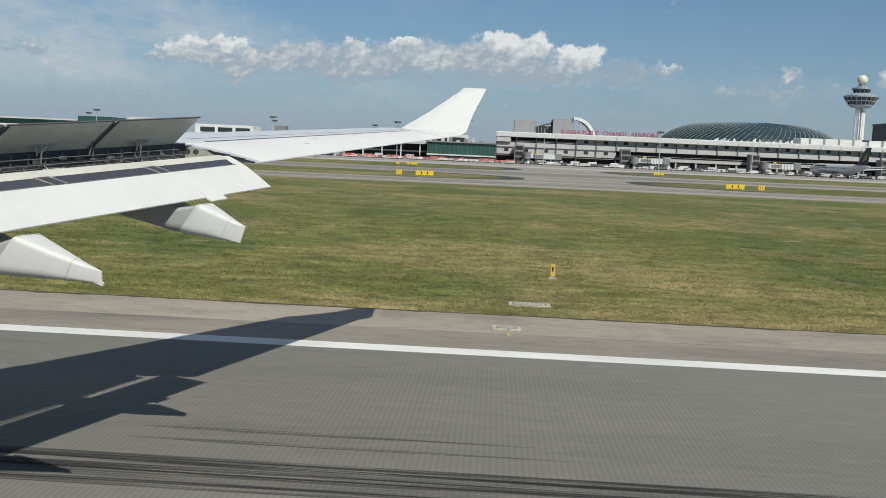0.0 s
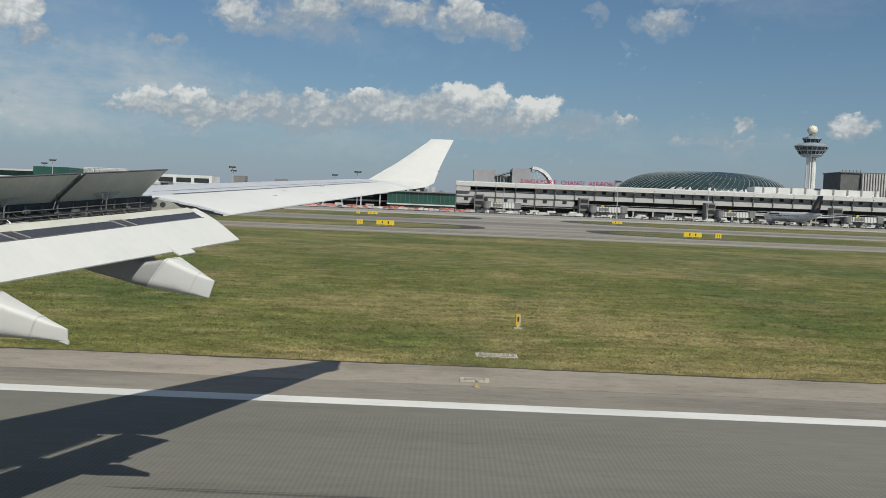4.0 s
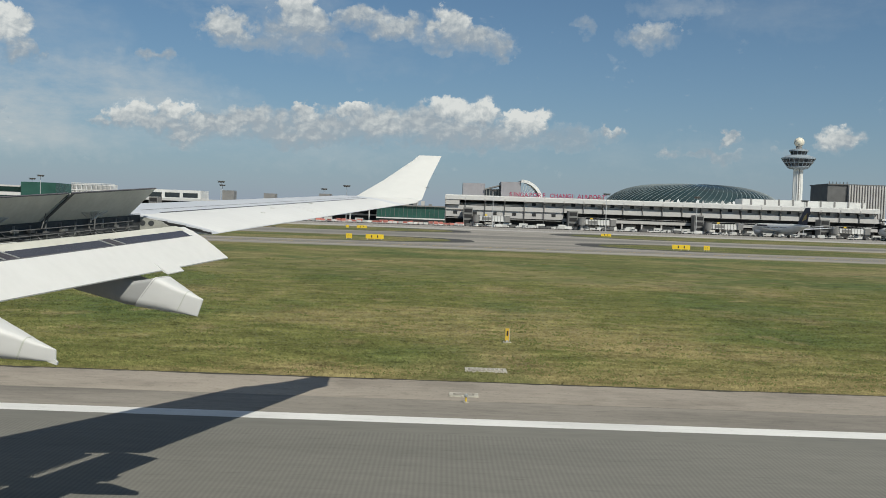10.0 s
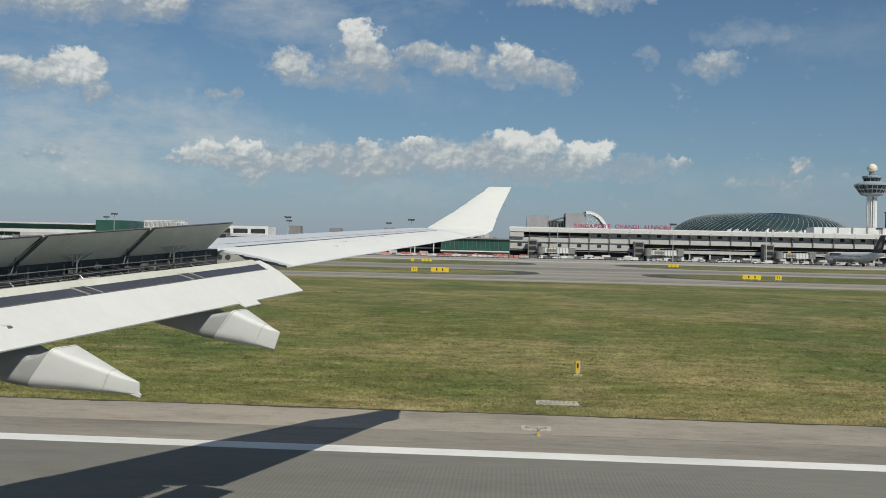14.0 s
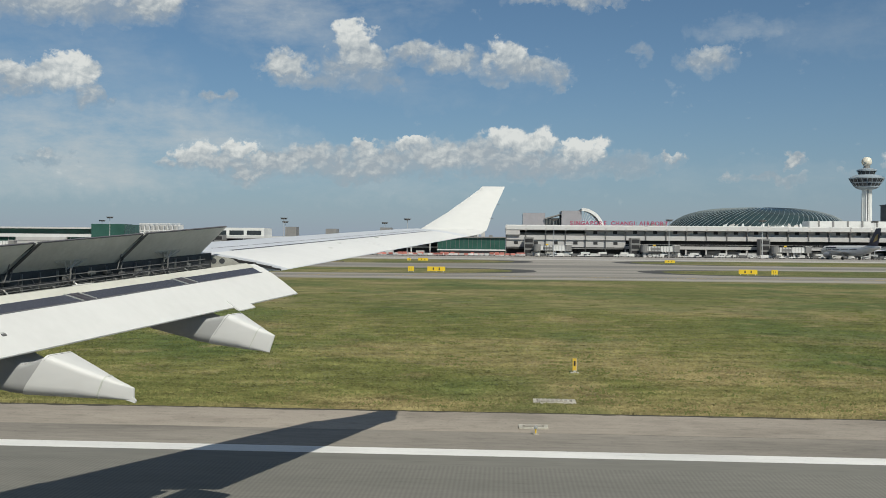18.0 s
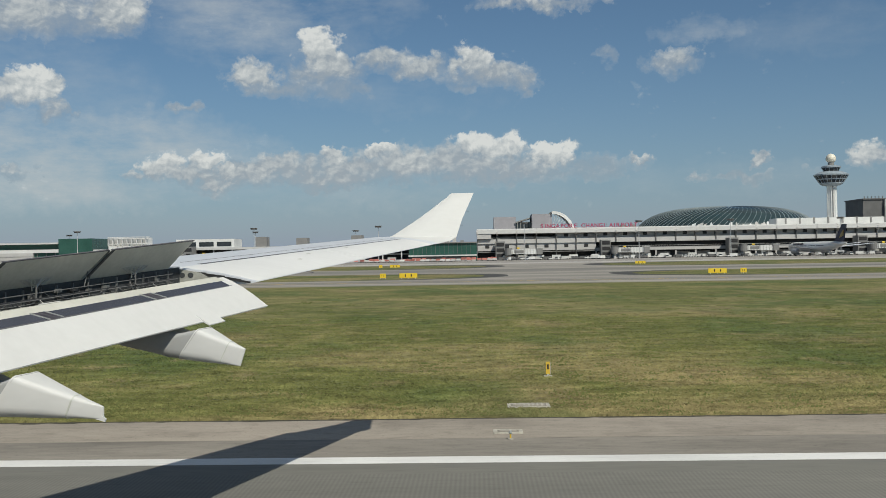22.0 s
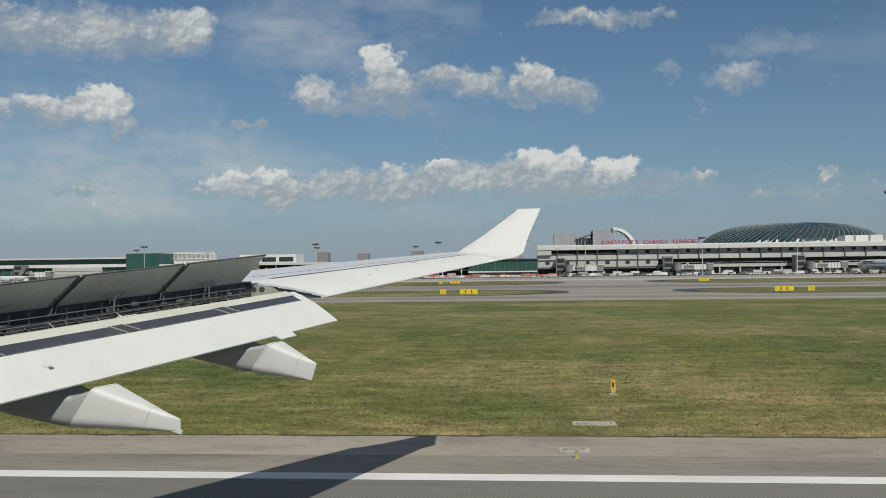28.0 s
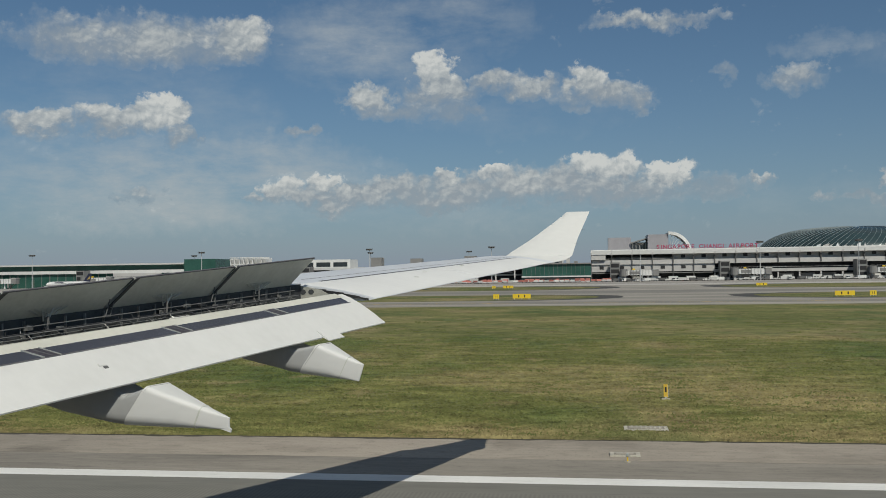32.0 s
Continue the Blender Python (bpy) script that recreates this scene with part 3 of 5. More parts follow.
    l.new(haze, hz_mix.inputs[0]), l.new(tr.outputs[0], hz_mix.inputs[1]), l.new(hz_em.outputs[0], hz_mix.inputs[2])
    l.new(cover, mix.inputs[0]), l.new(hz_mix.outputs[0], mix.inputs[1]), l.new(em.outputs[0], mix.inputs[2]), l.new(mix.outputs[0], out.inputs[0])
    me = bpy.data.meshes.new("cloud_backdrop")
    bm.to_mesh(me)
    bm.free()
    me.materials.append(m)
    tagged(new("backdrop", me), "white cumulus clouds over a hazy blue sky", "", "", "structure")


# azimuth, height of the waist, half width, rise above and below it, all in degrees, how dense and how sunlit
# the long low bank
BANK = (
    (-16.4, 4.5, 3.4, 0.9, 0.9, 1.0, 0.55), (-18.2, 5.0, 1.5, 1.1, 1.0, 1.0, 0.8), (-15.9, 5.4, 1.5, 0.9, 1.0, 1.0, 0.95), (-14.3, 4.9, 1.3, 0.7, 0.8, 1.0, 0.75), (-19.6, 4.5, 1.2, 0.6, 0.6, 0.9, 0.6),
    (-11.4, 5.1, 3.7, 1.3, 1.3, 1.0, 0.5), (-7.4, 5.2, 4.0, 1.4, 1.4, 1.0, 0.5), (-4.1, 5.3, 3.7, 1.5, 1.5, 1.0, 0.52), (-8.8, 4.5, 8.5, 1.0, 0.9, 1.0, 0.34), (-13.4, 5.0, 2.4, 1.0, 1.0, 1.0, 0.45),
    (-5.6, 6.2, 1.3, 0.6, 0.7, 1.0, 0.85), (-8.3, 6.0, 1.7, 0.6, 0.7, 1.0, 0.7), (0.1, 6.2, 2.1, 1.2, 1.3, 1.0, 0.98), (2.1, 6.3, 1.7, 1.1, 1.3, 1.0, 1.0),
    (4.6, 5.7, 1.7, 1.0, 1.1, 1.0, 0.92), (-1.5, 5.4, 2.6, 1.2, 1.2, 1.0, 0.5), (1.0, 4.9, 6.5, 1.3, 1.1, 1.0, 0.40), (7.2, 4.8, 3.7, 0.9, 0.9, 0.72, 0.35),
)
# the middle heap with its tower
MIDDLE = (
    (-12.9, 10.5, 1.9, 1.1, 1.0, 1.0, 0.65), (-9.2, 11.8, 1.7, 1.3, 1.5, 1.0, 0.85), (-8.7, 11.0, 3.0, 1.1, 1.5, 1.0, 0.5), (-11.4, 10.0, 3.4, 0.8, 0.8, 0.85, 0.35), (-8.0, 9.7, 2.7, 0.9, 0.9, 0.8, 0.28),
    (-5.5, 11.4, 2.1, 0.9, 1.0, 0.95, 0.55), (-3.3, 11.0, 2.4, 0.9, 0.9, 0.95, 0.5), (-0.1, 11.1, 1.6, 1.2, 1.2, 1.0, 0.8), (0.9, 10.5, 3.2, 1.1, 1.3, 1.0, 0.55), (2.9, 10.0, 1.7, 0.7, 0.9, 0.9, 0.4),
)
# the heap and the broad sheet at the side
LEFT = (
    (-27.2, 9.1, 3.2, 1.1, 1.3, 1.0, 0.75), (-24.9, 9.6, 1.8, 1.2, 1.5, 1.0, 0.85), (-23.8, 8.2, 1.3, 0.9, 1.0, 0.9, 0.4), (-31.1, 8.7, 3.0, 1.0, 1.1, 0.95, 0.7),
    (-25.1, 13.4, 7.0, 1.9, 1.9, 0.95, 0.42), (-20.6, 13.7, 2.7, 1.5, 1.6, 1.0, 0.6), (-29.7, 13.3, 4.0, 1.7, 1.7, 0.9, 0.45),
)
# small scattered puffs
SMALL = (
    (-16.8, 8.5, 0.9, 0.5, 0.5, 0.78, 0.4), (-26.2, 4.8, 1.4, 0.6, 0.6, 0.78, 0.5), (11.7, 10.8, 1.9, 0.9, 1.0, 0.78, 0.5), (8.3, 11.3, 1.0, 0.7, 0.7, 0.62, 0.35),
    (16.2, 5.2, 0.7, 0.5, 0.5, 0.85, 0.6), (13.0, 4.3, 1.4, 0.5, 0.4, 0.8, 0.5), (15.6, 4.1, 2.0, 0.4, 0.4, 0.7, 0.35), (19.0, 4.3, 1.2, 0.4, 0.4, 0.66, 0.4),
    (9.8, 5.1, 0.9, 0.4, 0.3, 0.75, 0.6), (3.7, 14.4, 4.7, 0.7, 0.6, 0.9, 0.55), (22.3, 4.9, 1.4, 1.0, 0.9, 0.95, 0.75), (-37.0, 4.8, 3.0, 1.2, 0.8, 0.8, 0.6),
)
# thin high veils
VEILS = (
    (-24.0, 5.6, 15.0, 3.6, 3.6, 1.7), (-13.0, 13.6, 8.0, 3.2, 3.2, 1.25), (-26.0, 9.5, 9.0, 4.0, 4.0, 0.7), (13.6, 12.4, 3.4, 0.8, 1.0, 0.9), (-8.0, 15.0, 6.0, 2.0, 2.6, 0.9), (-6.0, 4.2, 14.0, 2.2, 2.0, 0.75),
    (14.0, 4.0, 8.0, 1.6, 1.4, 0.45), (-4.0, 9.4, 8.0, 1.6, 1.6, 0.4), (20.0, 12.0, 7.0, 2.0, 2.0, 0.35),
)
cloud_backdrop()


# ---- the aircraft: starboard wing with its flaps down and spoilers up ----
SWEEP = 0.37


def te_x(y):
    return -4.07 - SWEEP * (18 - y) if y > 8 else -7.77


def le_x(y):
    return -8.45 - 0.62 * (18 - y)


def te_z(y):
    return 5.36 + 0.09 * (y - 18)


def hinge(y):
    return (-5.65 - SWEEP * (17.7 - y) if y > 8 else -9.24 - 0.1 * (8 - y)), 5.67 - 0.066 * (17.7 - y)


UPPER = ((1.0, 0.0), (0.93, 0.018), (0.85, 0.036), (0.76, 0.052), (0.67, 0.064), (0.55, 0.076), (0.4, 0.086), (0.25, 0.084), (0.12, 0.07), (0.04, 0.048), (0.01, 0.034), (0.0, 0.02))
LOWER = ((0.015, 0.004), (0.05, -0.012), (0.15, -0.03), (0.35, -0.045), (0.55, -0.036), (0.7, -0.022), (0.85, -0.01), (0.97, -0.006))


def full_section(y):
    a, b, z = le_x(y), te_x(y), te_z(y)
    return [(a + (b - a) * f, y, z + h * (b - a)) for f, h in UPPER + LOWER]


def cut_section(y):
    hx, hz = hinge(y)
    a, b = le_x(y), te_x(y)
    cut = (hx - a) / (b - a)
    zc = hz - 0.058 * (b - a)
    up = [(hx, y, hz)] + [(a + (b - a) * f, y, min(hz + 0.028 * (b - a), zc + h * (b - a))) for f, h in UPPER if f < cut - 0.02]
    up = up[:1] + up[-7:]
    low = [(a + (b - a) * f, y, zc + h * (b - a)) for f, h in LOWER if f < 0.56] + [(hx, y, hz - 0.52)]
    return up + low


airliner = thing("airliner", "white airliner wing with lowered flaps and raised spoilers", "aircraft")
part("wing_box", loft(bmesh.new(), [cut_section(y) for y in (0.25, 4, 8, 12, 15, 17.93)]), wing_grey, airliner, "pale grey wing upper skin", True)
part("outer_wing", loft(bmesh.new(), [full_section(y) for y in (17.93, 20, 22, 24, 26.3)]), wing_grey, airliner, "pale grey outer wing skin", True)


def on_top(y, f, lift=0.006):
    a, b = le_x(y), te_x(y)
    for (f1, h1), (f0, h0) in zip(UPPER, UPPER[1:]):
        if f0 <= f <= f1:
            h = h0 + (h1 - h0) * (f - f0) / (f1 - f0)
            return (a + (b - a) * f, y, te_z(y) + h * (b - a) + lift)


def skin_panel(y0, y1, f0, f1, lift=0.006, steps=8, across=4):
    bm = bmesh.new()
    rows = []
    for i in range(steps + 1):
        y = y0 + (y1 - y0) * i / steps
        rows.append([bm.verts.new(on_top(y, f0 + (f1 - f0) * k / across, lift)) for k in range(across + 1)])
    for a, b in zip(rows, rows[1:]):
        for k in range(across):
            bm.faces.new((a[k], a[k + 1], b[k + 1], b[k]))
    low = [[bm.verts.new(v.co - Vector((0, 0, 0.012))) for v in r] for r in rows]
    for a, b, c, d in ((rows[0], low[0], 0, 0), (rows[-1], low[-1], 0, 0)):
        for k in range(across):
            bm.faces.new((a[k], a[k + 1], b[k + 1], b[k]))
    return bm


part("aileron", skin_panel(18.0, 22.2, 0.655, 0.995), white_paint_lit, airliner, "white aileron")
part("aileron", skin_panel(22.23, 25.9, 0.655, 0.995), white_paint_lit, airliner, "white aileron")
part("hinge_gap", skin_panel(18.6, 25.9, 0.628, 0.65, 0.004), dark_line, airliner, "dark hinge gap line")
part("skin_seam", skin_panel(18.6, 26.0, 0.545, 0.552, 0.003), dark_line, airliner)
for f0, f1, drop in ((0.70, 0.78, 0.05), (0.78, 0.86, 0.05), (0.86, 0.93, 0.045), (0.93, 0.97, 0.03)):
    a, b = on_top(17.94, f0, -0.045), on_top(17.94, f1, -0.03)
    part("aileron_edge", loft(bmesh.new(), [[(p[0], 17.89, p[2] - drop), (p[0], 17.89, p[2] + 0.005), (p[0], 17.96, p[2] + 0.005), (p[0], 17.96, p[2] - drop)] for p in (a, b)]), black_paint, airliner, "black strip under the inner aileron edge")
for y in (19.6, 23.4):
    part("static_wick", rod(bmesh.new(), (te_x(y), y, te_z(y)), (te_x(y) + 0.16, y, te_z(y) - 0.02), 0.006, 5), dark_line, airliner)
for y, f in ((20.6, 0.82), (21.4, 0.74), (23.1, 0.70)):
    p = on_top(y, f, 0.008)
    part("drain_mark", boxed(p[0] - 0.05, p[0] + 0.05, y - 0.025, y + 0.025, p[2], p[2] + 0.010), spoiler_grey, airliner)

# winglet: blends up from the tip and leans outboard
tip_rows = []
for le, te, z, y, t in ((-3.2, -1.02, 6.10, 26.3, 0.10), (-2.8, -0.70, 6.17, 26.7, 0.09), (-2.42, -0.53, 6.28, 26.92, 0.08), (-1.62, -0.36, 6.80, 27.15, 0.06), (-0.80, -0.08, 7.42, 27.46, 0.04), (-0.68, -0.03, 7.54, 27.5, 0.03)):
    c = te - le
    prof = [(le, 0), (le + 0.08 * c, t * 0.7), (le + 0.35 * c, t), (le + 0.7 * c, t * 0.6), (te, 0.008), (te, -0.008), (le + 0.6 * c, -t * 0.4), (le + 0.08 * c, -t * 0.4)]
    lean = min(1.0, max(0.0, (z - 6.1) / 0.35))
    tip_rows.append([(x, y - h * lean, z + h * (1 - lean)) for x, h in prof])
part("winglet", loft(bmesh.new(), tip_rows), white_paint, airliner, "white upswept winglet", True)
for z, y, x in ((6.62, 27.06, -0.45), (7.02, 27.26, -0.275)):
    part("static_wick", rod(bmesh.new(), (x, y, z), (x + 0.1, y, z - 0.01), 0.006, 5), dark_line, airliner)

# end rib of the flap bay, with two lightening holes
rib = part("end_rib", loft(bmesh.new(), [[(-5.62, y, 5.22), (-5.05, y, 5.28), (-4.92, y, 5.40), (-5.15, y, 5.54), (-5.62, y, 5.63)] for y in (17.86, 17.9)]), primer, airliner, "greenish-grey end rib with two oval holes")
# raised near-black discs stand in for the shaded holes
for x in (-5.5, -5.34):
    bm = bmesh.new()
    loft(bm, [[(x + 0.055 * math.cos(t), y, 5.50 + 0.05 * math.sin(t)) for t in (2 * math.pi * i / 14 for i in range(14))] for y in (17.852, 17.858)])
    part("lightening_hole", bm, cavity, rib)

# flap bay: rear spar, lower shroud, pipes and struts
part("rear_spar", loft(bmesh.new(), [[(hinge(y)[0] + 0.004, y, hinge(y)[1] - 0.03), (hinge(y)[0] + 0.05, y, hinge(y)[1] - 0.03), (hinge(y)[0] + 0.05, y, hinge(y)[1] - 0.55), (hinge(y)[0] + 0.004, y, hinge(y)[1] - 0.55)] for y in (6.5, 12, 17.85)]), cavity, airliner, "rear spar in the open flap bay, shade in its colour")


def flap_front(y):
    return -4.80 - SWEEP * (17.8 - y), 5.47 - 0.073 * (17.8 - y)


def flap_rear(y):
    return -3.89 - SWEEP * (17.87 - y), 4.91 - 0.084 * (17.87 - y)


part("lower_shroud", loft(bmesh.new(), [[(hinge(y)[0], y, hinge(y)[1] - 0.50), (hinge(y)[0] + 0.26, y, hinge(y)[1] - 0.46), (hinge(y)[0] + 0.26, y, hinge(y)[1] - 0.5), (hinge(y)[0], y, hinge(y)[1] - 0.54)] for y in (6.5, 12, 17.8)]), cavity, airliner, "lower shroud panel, bay shade in its colour")
for off, drop, r, mat in ((0.18, 0.22, 0.010, bracket_grey), (0.42, 0.32, 0.018, bare_metal), (0.33, 0.36, 0.016, bracket_grey)):
    part("pipe", rod(bmesh.new(), (hinge(7)[0] + off, 7, hinge(7)[1] - drop), (hinge(17.6)[0] + off, 17.6, hinge(17.6)[1] - drop), r), mat, airliner)
part("push_rod", rod(bmesh.new(), (hinge(14.2)[0] + 0.40, 14.2, hinge(14.2)[1] - 0.28), (hinge(14.6)[0] + 0.40, 14.6, hinge(14.6)[1] - 0.28), 0.014, 8), white_paint, airliner, "short white push rod")
for i in range(26):
    y = 17.3 - i * 0.41
    hx, hz = hinge(y)
    tilt = 0.1 * math.sin(i * 2.3)
    part("strut", rod(bmesh.new(), (hx + 0.22, y, hz - 0.22 - 0.02 * (i % 3)), (hx + 0.36, y + 0.07 + tilt, hz - 0.37), 0.007 + 0.003 * (i % 3)), bare_metal if i % 3 == 1 else bracket_grey, airliner)
part("seal_strip", loft(bmesh.new(), [[(flap_front(y)[0] - 0.16, y, flap_front(y)[1] - 0.01), (flap_front(y)[0] - 0.06, y, flap_front(y)[1] - 0.03), (flap_front(y)[0] - 0.06, y, flap_front(y)[1] - 0.06), (flap_front(y)[0] - 0.16, y, flap_front(y)[1] - 0.05)] for y in (8, 15.4)]), primer, airliner, "pale green-grey seal strip")

for i in range(9):
    y0, length = 16.9 - i * 1.12, 0.85 + 0.2 * (i % 3)
    rings = []
    for k in range(11):
        f = k / 10
        y = y0 - length * f
        cx, cz, r = hinge(y)[0] + 0.20 + 0.04 * math.sin(i * 1.7), hinge(y)[1] - 0.20 - 0.02 * (i % 2) - 0.40 * f * (1 - f) * (1 if i % 3 else 0.6), 0.012 + 0.004 * (i % 2)
        rings.append([(cx + r * math.cos(t), y, cz + r * math.sin(t)) for t in (2 * math.pi * q / 6 for q in range(6))])
    part("hose", loft(bmesh.new(), rings), hose_black if i % 2 else cavity, airliner, "sagging dark hydraulic hose", True)
for i in range(5):
    y = 16.5 - 2.1 * i
    hx, hz = hinge(y)
    act = part("actuator", rod(bmesh.new(), (hx + 0.08, y, hz - 0.36), (hx + 0.19, y, hz - 0.20), 0.05, 10), hose_black, airliner, "dark spoiler actuator body")
    part("piston", rod(bmesh.new(), (hx + 0.19, y, hz - 0.20), (hx + 0.20, y, hz - 0.02), 0.014, 8), bracket_grey, act)

rng = random.Random(21)
for i in range(46):
    y = 17.4 - i * 0.225
    hx, hz = hinge(y)
    a = (hx + rng.uniform(0.07, 0.12), y, hz - rng.uniform(0.14, 0.24))
    b = (hx + rng.uniform(0.12, 0.2), y + rng.uniform(-0.4, 0.4), hz - rng.uniform(0.28, 0.42))
    part("cable", rod(bmesh.new(), a, b, rng.uniform(0.004, 0.010), 5), bracket_grey if i % 4 == 0 else hose_black, airliner)

for i in range(33):
    y = 17.5 - i * 0.32
    hx, hz = hinge(y)
    part("stiffener", boxed(hx + 0.051, hx + 0.080, y, y + 0.03, hz - 0.48, hz - 0.06), bracket_grey if i % 2 else spar_grey, airliner)
for off, drop, r, mat in ((0.095, 0.13, 0.008, bracket_grey), (0.115, 0.21, 0.010, hose_black), (0.11, 0.28, 0.006, spar_grey)):
    part("spar_pipe", rod(bmesh.new(), (hinge(7)[0] + off, 7, hinge(7)[1] - drop), (hinge(17.6)[0] + off, 17.6, hinge(17.6)[1] - drop), r, 8), mat, airliner)
for i in range(26):
    y = 17.2 - i * 0.39 + rng.uniform(-0.1, 0.1)
    hx, hz = hinge(y)
    w, h, drop = rng.uniform(0.03, 0.09), rng.uniform(0.03, 0.08), rng.uniform(0.1, 0.36)
    part("pipe_clamp", boxed(hx + 0.08, hx + 0.14, y - w, y + w, hz - drop - h, hz - drop), (spar_grey, bracket_grey, hose_black)[i % 3], airliner)

# spoilers, standing up about their front edges
def sag(y):
    """The inner panels stand a little lower."""
    return 0.015 * (17.55 - y)


for k in range(5):
    y1, y0 = 17.55 - 2.1 * k, 17.55 - 2.1 * (k + 1) + 0.07
    bm = bmesh.new()
    secs = []
    for y in (y0, y1):
        hx, hz = hinge(y)
        d = sag(y)
        secs.append([(hx, y, hz), (hx + 0.02, y, hz - 0.05), (hx + 0.25, y, hz + 0.19 - 0.4 * d), (hx + 0.53, y, hz + 0.475 - d), (hx + 0.515, y, hz + 0.49 - d), (hx + 0.2, y, hz + 0.24 - 0.4 * d)])
    loft(bm, secs)
    sp = part("spoiler", bm, spoiler_grey, airliner, "grey raised spoiler panel")
    bm = bmesh.new()
    secs = [[(hinge(y)[0] + a, y, hinge(y)[1] + c - sag(y)) for a, c in ((0.531, 0.470), (0.545, 0.486), (0.52, 0.498), (0.508, 0.485))] for y in (y0, y1)]
    part("edge_seal", loft(bm, secs), dark_line, sp)
    ym = (y0 + y1) / 2
    hx, hz = hinge(ym)
    ends = [(hinge(y)[0], y, hinge(y)[1]) for y in (ym - 0.3, ym + 0.3)]
    bracket = part("actuator_bracket", loft(bmesh.new(), [[(x + 0.150, y, z + 0.085), (x + 0.163, y, z + 0.098), (x + 0.18, y, z + 0.092), (x + 0.165, y, z + 0.08)] for x, y, z in ends]), spoiler_grey, sp, "slim pale actuator bracket")
    for d, e, low in ((-0.30, -0.12, -0.01), (-0.10, -0.05, -0.09), (-0.02, 0.04, -0.12), (0.09, 0.02, -0.09), (0.30, 0.12, -0.01), (-0.22, 0.06, -0.02), (0.2, -0.03, -0.04)):
        (xa, za), (xb, zb) = hinge(ym + d), hinge(ym + e)
        part("link", rod(bmesh.new(), (xa + 0.17, ym + d, za + 0.09), (xb + 0.14, ym + e, zb + low), 0.010), bare_metal, bracket)
    part("lower_edge", loft(bmesh.new(), [[(hx2 + 0.018, y, hz2 - 0.052), (hx2 + 0.03, y, hz2 - 0.056), (hx2 + 0.045, y, hz2 - 0.035), (hx2 + 0.03, y, hz2 - 0.03)] for y, (hx2, hz2) in ((y0, hinge(y0)), (y1, hinge(y1)))]), bare_metal, sp, "pale metal lower edge")
    for d in (-0.1, 0.04):
        part("hinge_arm", rod(bmesh.new(), (hinge(y0)[0] + 0.16, y0 + d, hinge(y0)[1] + 0.11), (hinge(y0)[0] + 0.13, y0 + d - 0.08, hinge(y0)[1] - 0.14), 0.009, 6), bracket_grey, sp)
    if k < 4:
        # dark strip lays the shade of the gap over the pale panel end
        part("gap_shade_strip", loft(bmesh.new(), [[(hinge(y)[0] + 0.026, y, hinge(y)[1] - 0.050), (hinge(y)[0] + 0.034, y, hinge(y)[1] - 0.056), (hinge(y)[0] + 0.538, y, hinge(y)[1] + 0.468 - sag(y)), (hinge(y)[0] + 0.528, y, hinge(y)[1] + 0.474 - sag(y))] for y in (y0 - 0.012, y0 + 0.055)]), cavity, sp, "dark strip painted as the shaded spoiler gap")
        # added dark backing hides the bright wing behind the gap
        part("gap_backing", loft(bmesh.new(), [[(hinge(y)[0] - 0.02, y, hinge(y)[1]), (hinge(y)[0] - 0.02, y, hinge(y)[1] + 0.02), (hinge(y)[0] + 0.49, y, hinge(y)[1] + 0.48 - sag(y)), (hinge(y)[0] + 0.50, y, hinge(y)[1] + 0.46 - sag(y))] for y in (y0 - 0.085, y0 + 0.015)]), cavity, sp, "dark strip backing the spoiler gap")

# flap
part_secs = []
for y in (6.5, 10, 14, 17.86):
    (fx, fz), (rx, rz) = flap_front(y), flap_rear(y)
    if y > 17:
        fx, fz = fx + 0.05, fz - 0.02
    pt = [(fx + (rx - fx) * s, y, fz + (rz - fz) * s + h) for s, h in ((0, 0), (0.2, 0.035), (0.45, 0.05), (0.7, 0.035), (1.0, 0.0))]
    low = [(rx - 0.01, y, rz - 0.02), (fx + (rx - fx) * 0.6, y, fz + (rz - fz) * 0.6 - 0.12), (fx + 0.02, y, fz - 0.28), (fx - 0.2, y, fz - 0.26), (fx - 0.22, y, fz - 0.12), (fx - 0.12, y, fz - 0.03)]
    part_secs.append(pt + low)
flap = part("flap", loft(bmesh.new(), part_secs), white_paint, airliner, "white extended trailing-edge flap", True)


def on_flap(y, s, lift):
    (fx, fz), (rx, rz) = flap_front(y), flap_rear(y)
    h = 0.035 * s / 0.2 if s < 0.2 else (0.035 + 0.015 * (s - 0.2) / 0.25 if s < 0.45 else 0.05 - 0.015 * (s - 0.45) / 0.25)
    return fx + (rx - fx) * s, y, fz + (rz - fz) * s + h + lift


def flap_band(y0, y1, s0, s1, lift, mat, name, parent, label="", slant=0.0):
    bm = bmesh.new()
    secs = []
    for y in (y0, y1):
        secs.append([on_flap(y + slant, s0, lift), on_flap(y + slant * 0.5, (s0 + s1) / 2, lift), on_flap(y, s1, lift), on_flap(y, s1, lift - 0.03), on_flap(y + slant, s0, lift - 0.03)])
    return part(name, loft(bm, secs), mat, parent, label)


flap_band(6.6, 17.7, 0.005, 0.19, 0.006, nose_cream, "flap_nose", flap, "cream flap nose panel with dirt streaks")
strip = flap_band(6.6, 17.62, 0.195, 0.365, 0.008, strip_metal, "metal_strip", flap, "dark blue glossy metal strip")
flap_band(6.6, 17.66, 0.367, 0.380, 0.010, dark_line, "seam", flap)
